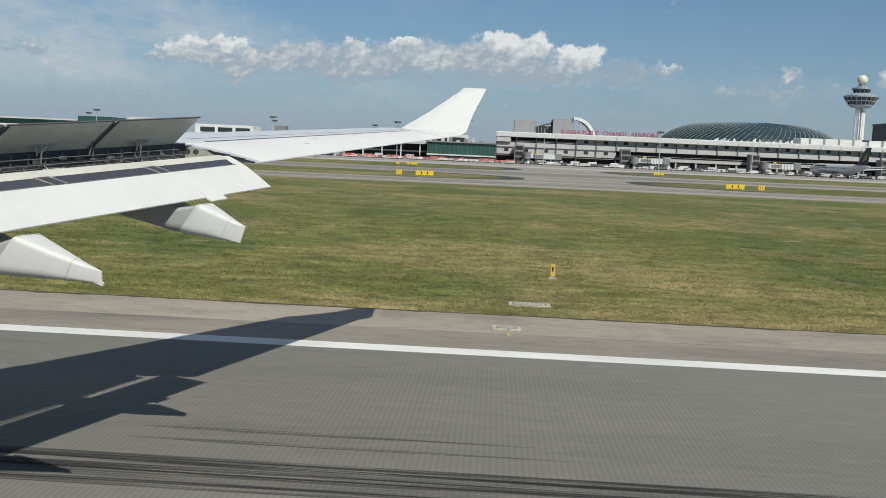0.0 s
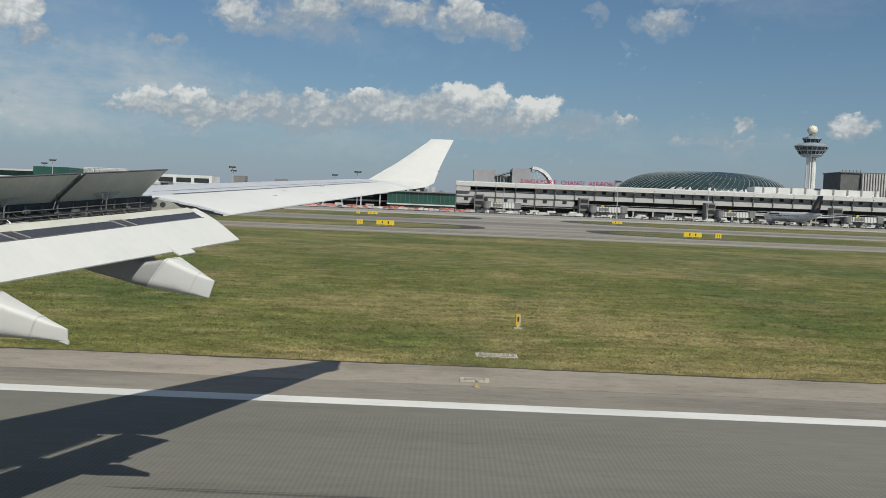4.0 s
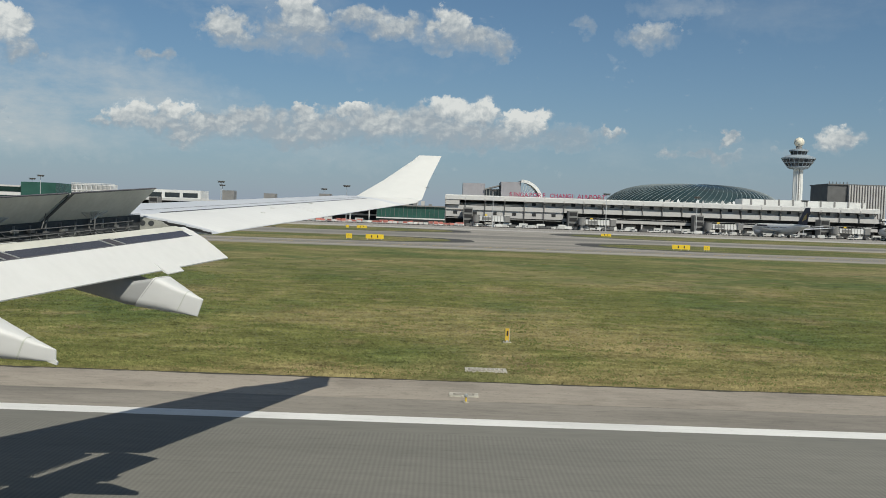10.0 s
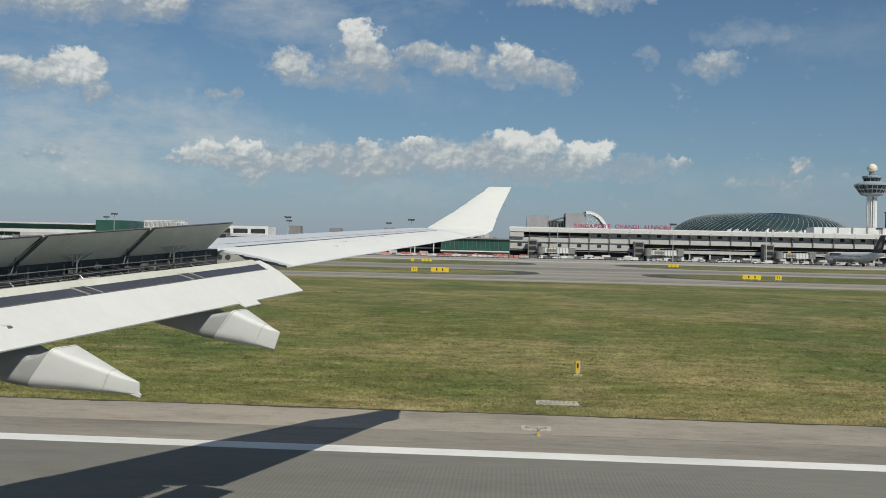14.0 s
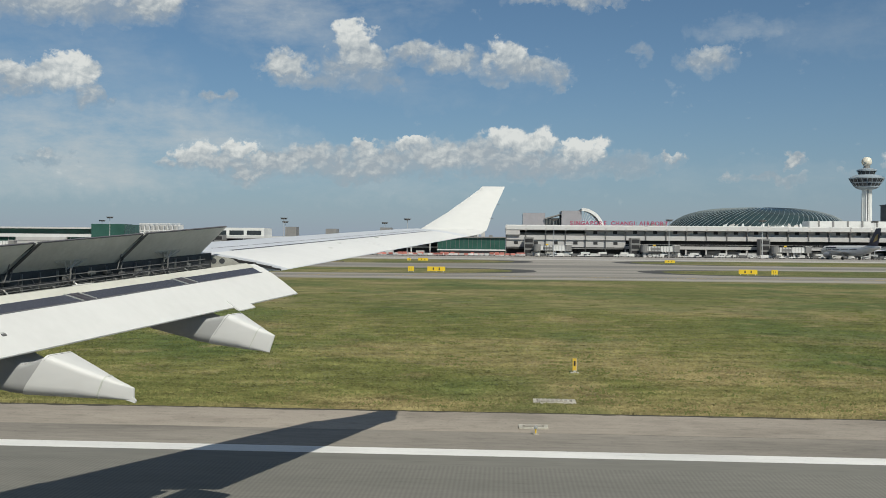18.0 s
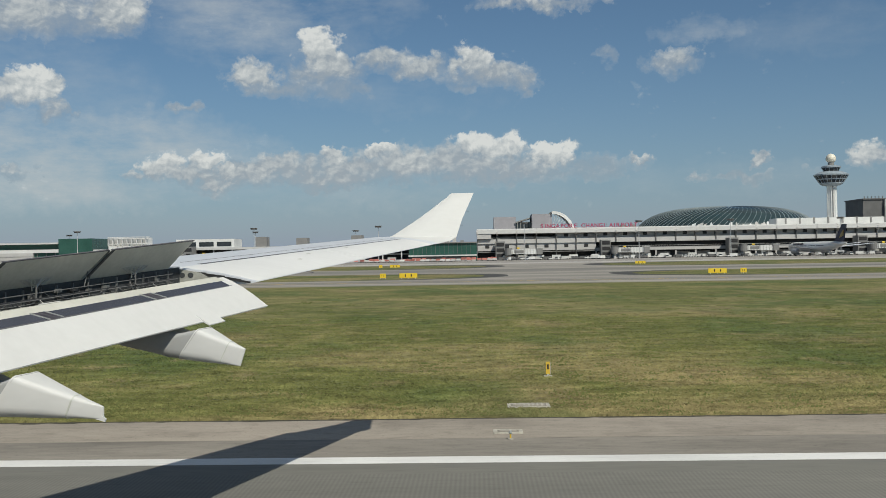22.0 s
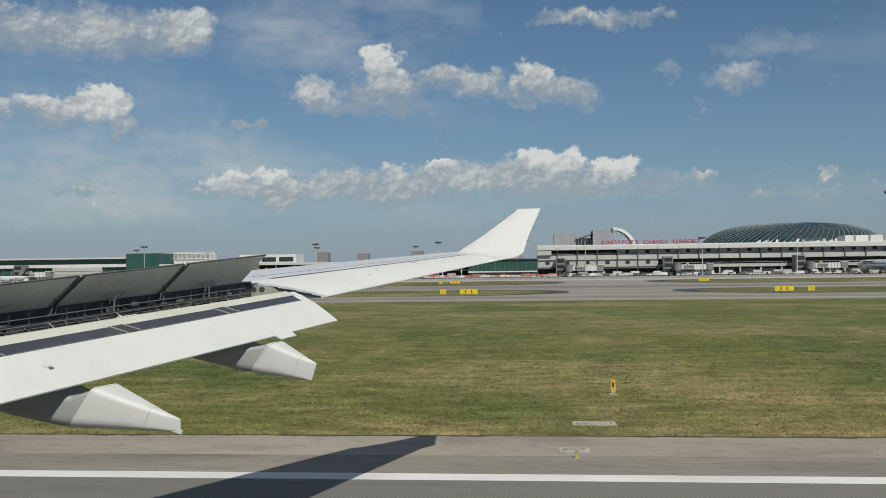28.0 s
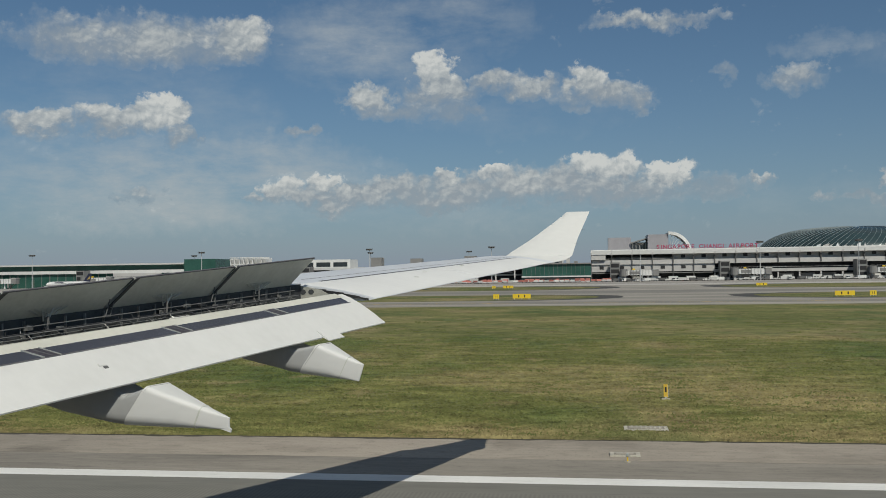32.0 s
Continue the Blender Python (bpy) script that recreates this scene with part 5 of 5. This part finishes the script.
# ---- jet bridges ----
def jet_bridge():
    t = thing("jet_bridge", "white and grey boarding bridge on wheeled legs", "jet bridge", "boarding bridges")
    part("rotunda", turned(bmesh.new(), [(2.6, 3.6), (2.6, 8.6)], (0, 0), 12), grey_panel, t)
    part("rotunda_column", boxed(-0.8, 0.8, -0.8, 0.8, 0, 3.6), concrete, t)
    bm = bmesh.new()
    box(bm, 1.8, 13, -1.6, 1.6, 4.4, 7.6)
    part("tunnel", bm, roof_white, t, "white tunnel")
    part("outer_tunnel", boxed(11, 20, -1.9, 1.9, 4.1, 7.9), roof_white, t)
    part("advert_panel", boxed(4, 10.5, -1.72, -1.6, 5.0, 7.0), grey_panel, t)
    part("cab", boxed(20, 24, -2.6, 2.4, 3.9, 8.2), grey_panel, t, "grey docking cab")
    for dy in (-1.8, 1.8):
        part("drive_leg", boxed(16.2, 17.2, dy - 0.4, dy + 0.4, 0.9, 4.2), grey_panel, t)
        part("wheel", rod(bmesh.new(), (16.7, dy - 0.25, 0.6), (16.7, dy + 0.25, 0.6), 0.6, 10), tyre, t)
    part("stair", loft(bmesh.new(), [[(20, y, 4.2), (20, y, 3.8), (14.6, y, 0.1), (14.6, y, 0.5)] for y in (2.6, 3.6)]), grey_panel, t)
    part("number_sign", boxed(6, 7.8, -0.2, 0.2, 8.0, 9.0), sign_yellow, t, "yellow gate sign")
    part("link", boxed(-2.2, 2.2, 2.2, 14, 4.2, 8.2), grey_panel, t)
    for k in range(9):
        part("tunnel_rib", boxed(2.4 + k * 2.1, 2.65 + k * 2.1, -2.0, 2.0, 4.0, 7.98), grey_panel, t)
    part("support_column", boxed(12.4, 13.2, -0.5, 0.5, 0, 4.2), roof_white, t, "white support column")
    part("cab_roof", boxed(19.6, 24.4, -2.8, 2.6, 8.2, 8.6), roof_white, t)
    part("hand_rail", boxed(14.6, 20, 3.55, 3.65, 3.0, 3.1), mast_grey, t)
    part("gate_tower", boxed(-9, -2.4, 4, 14, 0, 13.5), grey_panel, t, "dark gate tower")
    for k in range(3):
        part("tower_slot", boxed(-8.4, -3, 3.8, 4, 2 + k * 4, 4.6 + k * 4), dark_void, t)
    return t


jb = jet_bridge()
jb.matrix_basis = pose(23, 684, 0)
for x, y, turn in ((98, 684, 0), (188, 684, 0), (278, 684, 0), (-128, 694, 0), (-236, 694, 180), (-205, 694, 0), (-390, 700, 0), (-470, 700, 0)):
    copy_thing(jb, pose(x, y, 0, 0, 0, turn if turn != 180 else 0))


# ---- parked airliners ----
def parked_airliner(label, fin_mat):
    t = thing("parked_airliner", label, "aircraft", "parked airliners")
    # nose towards -x, origin on the ground under the wing
    L, r, zc = 58.0, 2.85, 5.1
    prof = ((-29, 0.2, -0.6), (-28.2, 1.1, -0.45), (-26.5, 2.0, -0.2), (-24, 2.6, 0), (-20, r, 0), (8, r, 0), (14, 2.6, 0.25), (20, 1.9, 0.8), (26, 0.9, 1.5), (29, 0.3, 1.9))
    part("fuselage", loft(bmesh.new(), [[(x, q * math.cos(a), zc + dz + q * math.sin(a)) for a in (2 * math.pi * i / 18 for i in range(18))] for x, q, dz in prof]), fuselage_grey, t, "pale grey fuselage", True)
    for s in (-1, 1):
        for k in range(4):
            part("window_row", boxed(-21 + k * 8.5, -14 + k * 8.5, *sorted((s * 2.78, s * 2.86)), 5.55, 5.8), window_dark, t)
        part("title_bar", boxed(-20, -9, *sorted((s * 2.62, s * 2.72)), 6.3, 7.2), navy, t)
        w = part("wing", loft(bmesh.new(), [[(a, s * y, z), ((a + b) / 2 - 1, s * y, z + th), (b, s * y, z), ((a + b) / 2, s * y, z - th)] for a, b, y, z, th in ((-8, 4.5, 2.2, 3.8, 0.6), (-2.5, 4.6, 10, 4.7, 0.4), (8.2, 10.6, 29, 6.6, 0.12))]), wing_grey, t, "pale grey wing")
        part("engine", loft(bmesh.new(), [[(x, s * 9.3 + q * math.cos(a), 2.6 + q * math.sin(a)) for a in (2 * math.pi * i / 14 for i in range(14))] for x, q in ((-9.2, 1.35), (-8.5, 1.6), (-6, 1.55), (-3.4, 1.0))]), engine_grey, t, "grey engine", True)
        part("pylon", boxed(-6.5, -2, *sorted((s * 9.1, s * 9.5)), 3.9, 4.8), wing_grey, t)
        part("tailplane", loft(bmesh.new(), [[(a, s * y, z), ((a + b) / 2, s * y, z + 0.15), (b, s * y, z), ((a + b) / 2, s * y, z - 0.15)] for a, b, y, z in ((20, 26, 0.8, 6.3), (25.5, 28, 9.5, 7.0))]), wing_grey, t)
        part("main_gear", rod(bmesh.new(), (1.5, s * 4.6, 0.9), (1.5, s * 5.4, 0.9), 0.9, 12), tyre, t)
        part("gear_leg", rod(bmesh.new(), (1.5, s * 5, 0.9), (1.5, s * 4.2, 4), 0.25, 6), engine_grey, t)
    fin = part("fin", loft(bmesh.new(), [[(a, -th, z), (b, 0, z), (a, th, z)] for a, b, z, th in ((17.0, 26.5, 6.6, 0.35), (25.0, 29.6, 17.0, 0.15))]), fin_mat, t, "dark tail fin")
    part("fin_emblem", loft(bmesh.new(), [[(22.5, y, 9.5), (26.3, y, 10.8), (26.8, y, 14.0), (24.6, y, 12.4)] for y in (-0.4, 0.4)]), gold, fin, "gold tail emblem")
    part("nose_gear", rod(bmesh.new(), (-22.5, -0.4, 0.55), (-22.5, 0.4, 0.55), 0.55, 10), tyre, t)
    part("nose_leg", rod(bmesh.new(), (-22.5, 0, 0.5), (-22.5, 0, 2.9), 0.18, 6), engine_grey, t)
    return t


pa = parked_airliner("white airliner with dark gold-marked fin, parked nose-in", navy)
pa.matrix_basis = pose(226, 648, 0, 0, 0, -78) @ Matrix.Diagonal((1.18, 1.18, 1.18, 1))
copy_thing(pa, pose(316, 648, 0, 0, 0, -76))
copy_thing(pa, pose(-392, 682, 0, 0, 0, 62)).scale = (0.66, 0.66, 0.66)


# ---- light masts ----
def mast():
    t = thing("light_mast", "tall slim apron light mast with round head", "lamp", "apron light masts")
    part("pole", rod(bmesh.new(), (0, 0, 0), (0, 0, 25.5), 0.32, 8, 0.16), mast_grey, t)
    part("head_ring", turned(bmesh.new(), [(0.4, 25.0), (2.7, 26.0), (2.8, 26.3), (0.4, 25.9)], (0, 0), 10), grey_panel, t, "dark round lamp head")
    for k in range(6):
        a = 2 * math.pi * k / 6
        part("floodlight", boxed(1.9 * math.cos(a) - 0.4, 1.9 * math.cos(a) + 0.4, 1.9 * math.sin(a) - 0.4, 1.9 * math.sin(a) + 0.4, 25.1, 25.6), fin_grey, t)
    return t


ms = mast()
ms.matrix_basis = pose(-291, 694, 0)
for x, y in ((-160, 690), (-70, 690), (-430, 694), (-338, 790), (-182, 790), (-100, 800), (34, 672), (113, 672), (176, 672), (251, 672), (312, 672)):
    copy_thing(ms, pose(x, y, 0))


# ---- service vehicles on the apron ----
def van(name, label, mat, length, height):
    t = thing(name, label, "vehicle", "apron vehicles")
    part("cargo_body", boxed(-length / 2 + 1.6, length / 2, -1.1, 1.1, 0.6, height), mat, t)
    part("cab", loft(bmesh.new(), [[(-length / 2, y, 0.5), (-length / 2, y, 1.3), (-length / 2 + 0.6, y, 2.1), (-length / 2 + 1.55, y, 2.1), (-length / 2 + 1.55, y, 0.5)] for y in (-1.05, 1.05)]), mat, t)
    part("windscreen", loft(bmesh.new(), [[(-length / 2 + 0.04, y, 1.4), (-length / 2 + 0.5, y, 2.0), (-length / 2 + 1.4, y, 2.0), (-length / 2 + 1.4, y, 1.4)] for y in (-1.07, 1.07)]), window_dark, t)
    for x in (-length / 2 + 1.0, length / 2 - 1.0):
        for s in (-1, 1):
            part("wheel", rod(bmesh.new(), (x, s * 0.85, 0.42), (x, s * 1.12, 0.42), 0.42, 8), tyre, t)
    return t


random.seed(11)
kinds = [van("van", "small white apron van", truck_white, 5.0, 2.0), van("catering_truck", "white box-bodied service truck", truck_white, 7.5, 3.4), van("baggage_tractor", "low white baggage tractor", truck_white, 4.0, 1.6)]
extras = [van("car", "small white car parked on the apron", truck_white, 4.2, 1.35), van("cargo_loader", "dark grey cargo loader", fin_grey, 5.5, 2.3), van("minibus", "white minibus on the apron", truck_white, 6.5, 2.5)]
reds = [van("service_truck", "red and white parked service truck", truck_red, 6.0, 2.6), van("service_van", "red parked service van", truck_red, 5.0, 2.1)]
spots = [(x + random.uniform(-3, 3), 690 + random.uniform(-6, 5)) for x in [14 + 4.4 * i for i in range(72)]] + [(x + random.uniform(-3, 3), 700 + random.uniform(-5, 4)) for x in range(-420, -50, 9)]
for i, (x, y) in enumerate(spots):
    k = kinds[i % 3]
    m = pose(x, y, 0, 0, 0, random.choice((0, 180, 12, -15)))
    if i < 3:
        k.matrix_basis = m
    else:
        copy_thing(k, m)
for i in range(64):
    m = pose(12 + 5.1 * i + random.uniform(-2, 2), 677 + random.uniform(-5, 4), 0, 0, 0, random.choice((0, 180, 90, 30)))
    if i < 3:
        extras[i].matrix_basis = m
    else:
        copy_thing(extras[(i * 7 // 3) % 3], m)
for i in range(4):
    m = pose(-30 + i * 29 + random.uniform(-8, 8), 684 + random.uniform(-4, 4), 0, 0, 0, random.choice((0, 180, 90)))
    if i < 2:
        reds[i].matrix_basis = m
    else:
        copy_thing(reds[i % 2], m)


# ---- rows of red and white carts on the apron ----
def cart(mat, colour, height):
    t = thing("baggage_cart", colour + " baggage cart with a canopy, parked on the apron", "cart", "parked baggage carts")
    part("bed", boxed(-1.5, 1.5, -0.75, 0.75, 0.4, 0.55), fin_grey, t)
    part("canopy", loft(bmesh.new(), [[(x, -0.75, height * 0.45), (x, 0.75, height * 0.45), (x, 0.75, height - 0.12), (x, 0.4, height), (x, -0.4, height), (x, -0.75, height - 0.12)] for x in (-1.4, 1.4)]), mat, t)
    part("load", boxed(-1.3, 1.3, -0.6, 0.6, 0.55, height * 0.45), truck_white, t)
    for x in (-1.0, 1.0):
        part("axle", rod(bmesh.new(), (x, -0.75, 0.22), (x, 0.75, 0.22), 0.22, 8), tyre, t)
    return t


carts = [cart(cart_red, "faded red", 2.1), cart(truck_white, "white", 1.9), cart(cart_red, "faded red", 2.7)]
placed = [False] * 3
for row in range(3):
    for i in range(34):
        if random.random() < 0.15:
            continue
        k = random.choice((0, 1, 1, 2))
        m = pose(-103 + i * 3.5 + random.uniform(-0.5, 0.5), 655 + row * 8 + 2 * math.sin(i * 0.2 + row), 0, 0, 0, random.uniform(-25, 25))
        if not placed[k]:
            carts[k].matrix_basis, placed[k] = m, True
        else:
            copy_thing(carts[k], m)


# ---- airfield signs, edge lights and pits ----
def sign(w):
    t = thing("taxiway_sign", "yellow taxiway sign with black marks on short legs", "sign", "taxiway signs")
    part("panel", boxed(-w / 2, w / 2, -0.12, 0.12, 0.25, 1.3), sign_yellow, t)
    for k in range(2):
        x = -w / 2 + w * (0.3 + 0.33 * k)
        part("mark_bar", boxed(x, x + w * 0.07, -0.135, -0.121, 0.5, 1.08), black_paint, t)
    for k in range(3):
        x = -w / 2 * 0.8 + w * 0.4 * k
        part("leg", boxed(x - 0.06, x + 0.06, -0.06, 0.06, 0, 0.35), mast_grey, t)
    return t


sg = sign(4.2)
sg.matrix_basis = pose(56, 226, -0.03)
for x, y in ((-16, 226), (68, 402), (-34, 402)):
    copy_thing(sg, pose(x, y, -0.03))
sm = sign(1.4)
sm.matrix_basis = pose(62, 226, -0.03)
copy_thing(sm, pose(-22, 226, -0.03)), copy_thing(sm, pose(-40, 402, -0.03))


def marker_post():
    t = thing("marker_post", "yellow upright marker board on a pale concrete pad", "sign")
    part("board", boxed(-0.16, 0.16, -0.05, 0.05, 0.16, 1.15), line_yellow, t)
    part("black_mark", boxed(-0.07, 0.07, -0.064, -0.051, 0.55, 0.95), black_paint, t)
    part("side_strip", boxed(0.16, 0.20, -0.055, 0.055, 0.16, 1.12), mast_grey, t)
    part("foot", boxed(-0.08, 0.08, -0.06, 0.06, 0.04, 0.18), mast_grey, t)
    part("pad", boxed(-0.32, 0.32, -0.35, 0.3, -0.1, 0.045), pit_pale, t, "pale concrete pad")
    t.scale = (0.58, 0.58, 0.58)
    t.location = (3.3, 45.5, -0.03)


marker_post()


def edge_light():
    t = thing("edge_light", "small yellow-bodied raised runway edge light", "lamp", "runway edge lights")
    part("base", turned(bmesh.new(), [(0.14, 0), (0.14, 0.03), (0.05, 0.05)], (0, 0), 12), cement, t)
    part("stem", turned(bmesh.new(), [(0.035, 0.04), (0.035, 0.24)], (0, 0), 8), sign_yellow, t)
    part("lens", turned(bmesh.new(), [(0.06, 0.24), (0.085, 0.28), (0.075, 0.36), (0.02, 0.4)], (0, 0), 10), bare_metal, t)
    return t


lt = edge_light()
lt.scale = (0.7, 0.7, 0.7)
lt.location = (0.99, 30.1, -0.004)
for x in (-60, 60):
    copy_thing(lt, pose(x, 30.6, -0.004))


def pit_cover(x, y, w, d, bars):
    t = thing("pit_cover", "weathered pale concrete pit with metal cover", "pit cover", "pit covers", (x, y, 0))
    part("kerb", boxed(-w / 2, w / 2, -d / 2, d / 2, -0.1, 0.035), pit_pale, t)
    part("gap", boxed(-w / 2 + 0.13, w / 2 - 0.13, -d / 2 + 0.13, d / 2 - 0.13, -0.05, 0.039), shoulder_dark, t)
    part("cover", boxed(-w / 2 + 0.2, w / 2 - 0.2, -d / 2 + 0.2, d / 2 - 0.2, -0.05, 0.05), cement, t, "stained concrete cover")
    for k in range(bars):
        xx = -w / 2 + 0.3 + (w - 0.6) * k / max(1, bars - 1)
        part("bar", boxed(xx - 0.03, xx + 0.03, -d / 2 + 0.18, d / 2 - 0.18, 0.04, 0.07), pit_pale, t)


pit_cover(0.95, 31.3, 0.95, 0.6, 0)
pit_cover(1.9, 36.6, 1.6, 0.9, 7)


# ---- crossing taxiway with dark fillets ----
def flared(x0, x1, y0, y1, flare, z):
    bm = bmesh.new()
    left, right = [], []
    for i in range(17):
        f = i / 16
        g = flare * (abs(2 * f - 1) ** 3)
        left.append((x0 - g, y0 + (y1 - y0) * f, z)), right.append((x1 + g, y0 + (y1 - y0) * f, z))
    a, b = [bm.verts.new(p) for p in left], [bm.verts.new(p) for p in right]
    for i in range(16):
        bm.faces.new((a[i], b[i], b[i + 1], a[i + 1]))
    return bm


structure("crossing_shoulder", flared(2, 40, 211.2, 277.8, 44, -0.016), dark_taxi, "dark asphalt fillet beside the crossing taxiway")
structure("crossing", flared(8, 34, 211.1, 277.9, 26, -0.006), taxi_mat, "grey asphalt crossing taxiway")
structure("inner_crossing_shoulder", flared(4, 54, 349.2, 471.8, 66, -0.016), dark_taxi, "dark asphalt fillet beside the inner crossing")
structure("inner_crossing", flared(12, 46, 349.1, 471.9, 36, -0.006), taxi_mat, "grey asphalt inner crossing")
structure("taxiway_line", boxed(-1800, 1800, 195.3, 195.7, -0.01, 0.007), line_yellow, "yellow taxiway centre line")
structure("apron_line", boxed(-1800, 1800, 530, 531.4, -0.01, 0.006), line_white, "pale apron edge line")


# ---- grass blades and tufts beside the shoulder ----
def blades(count, y0, y1, size, seed):
    rng = np.random.default_rng(seed)
    y = y0 + (y1 - y0) * rng.random(count) ** 2.0
    x = (rng.random(count) - 0.56) * 1.32 * y
    h = size * (0.5 + rng.random(count)) * (1 + 0.6 * np.sin(x * 0.9 + 2 * np.sin(y * 0.7)))
    w = 0.05 + 0.08 * rng.random(count)
    a = (rng.random(count) - 0.5) * 1.3
    lean = (rng.random((count, 2)) - (0.5, 0.0)) * (0.9, 1.2) * h[:, None]
    v = np.zeros((count, 3, 3))
    for k, s in ((0, -1), (1, 1)):
        v[:, k, 0], v[:, k, 1], v[:, k, 2] = x + s * w * np.cos(a), y + s * w * np.sin(a), -0.04
    v[:, 2, 0], v[:, 2, 1], v[:, 2, 2] = x + lean[:, 0], y + lean[:, 1], np.maximum(h, 0.02)
    me = bpy.data.meshes.new("grass")
    me.from_pydata(v.reshape(-1, 3).tolist(), [], np.arange(count * 3).reshape(-1, 3).tolist())
    me.materials.append(grass)
    tagged(new("grass", me), "short mown grass blades, green and straw-coloured", "grass", "", "stuff")


blades(90000, 34.08, 90, 0.026, 3)
blades(5000, 34.04, 34.7, 0.05, 5)


def tufts(clumps, each, y0, y1, seed):
    rng = np.random.default_rng(seed)
    cy = y0 + (y1 - y0) * rng.random(clumps) ** 1.7
    cx = (rng.random(clumps) - 0.56) * 1.32 * cy
    wide = 0.12 + 0.3 * rng.random(clumps) ** 2
    n = clumps * each
    x, y = np.repeat(cx, each) + rng.normal(size=n) * np.repeat(wide, each) * 1.6, np.repeat(cy, each) + rng.normal(size=n) * np.repeat(wide, each)
    y = np.maximum(y, y0)
    h = np.repeat(0.022 + 0.04 * rng.random(clumps) ** 2, each) * (0.5 + rng.random(n))
    lean = (rng.random((n, 2)) - 0.5) * 1.4 * h[:, None]
    v = np.zeros((n, 3, 3))
    for k, s in ((0, -1), (1, 1)):
        v[:, k, 0], v[:, k, 1], v[:, k, 2] = x + s * 0.06, y + s * 0.02, -0.04
    v[:, 2, 0], v[:, 2, 1], v[:, 2, 2] = x + lean[:, 0], y + lean[:, 1], h
    me = bpy.data.meshes.new("weed_tufts")
    me.from_pydata(v.reshape(-1, 3).tolist(), [], np.arange(n * 3).reshape(-1, 3).tolist())
    me.materials.append(weed_green)
    tagged(new("weed_tufts", me), "scattered taller tufts of weeds in the mown grass", "grass", "", "stuff")


tufts(1700, 20, 34.1, 130, 7)


# ---- rubber marks on the runway ----
random.seed(4)
streaks = [(-6.5, 1.6, 18.35, 0.13), (-6.5, 2.2, 17.6, 0.10)] + [(random.uniform(-16, -9), random.uniform(6, 30), random.uniform(14.7, 16.6), random.uniform(0.05, 0.2)) for _ in range(13)]
for k, (x0, x1, y, w) in enumerate(streaks):
    z = 0.002 + 0.0006 * k
    bm = bmesh.new()
    loft(bm, [[(x, y - w * g, z), (x, y + w * g, z)] for x, g in ((x0, 0.2), (x0 + 2, 1), (x1 - 4, 0.8), (x1, 0.1))], False, False)
    structure("rubber_mark", bm, rubber, "worn black tyre rubber streak on the runway")
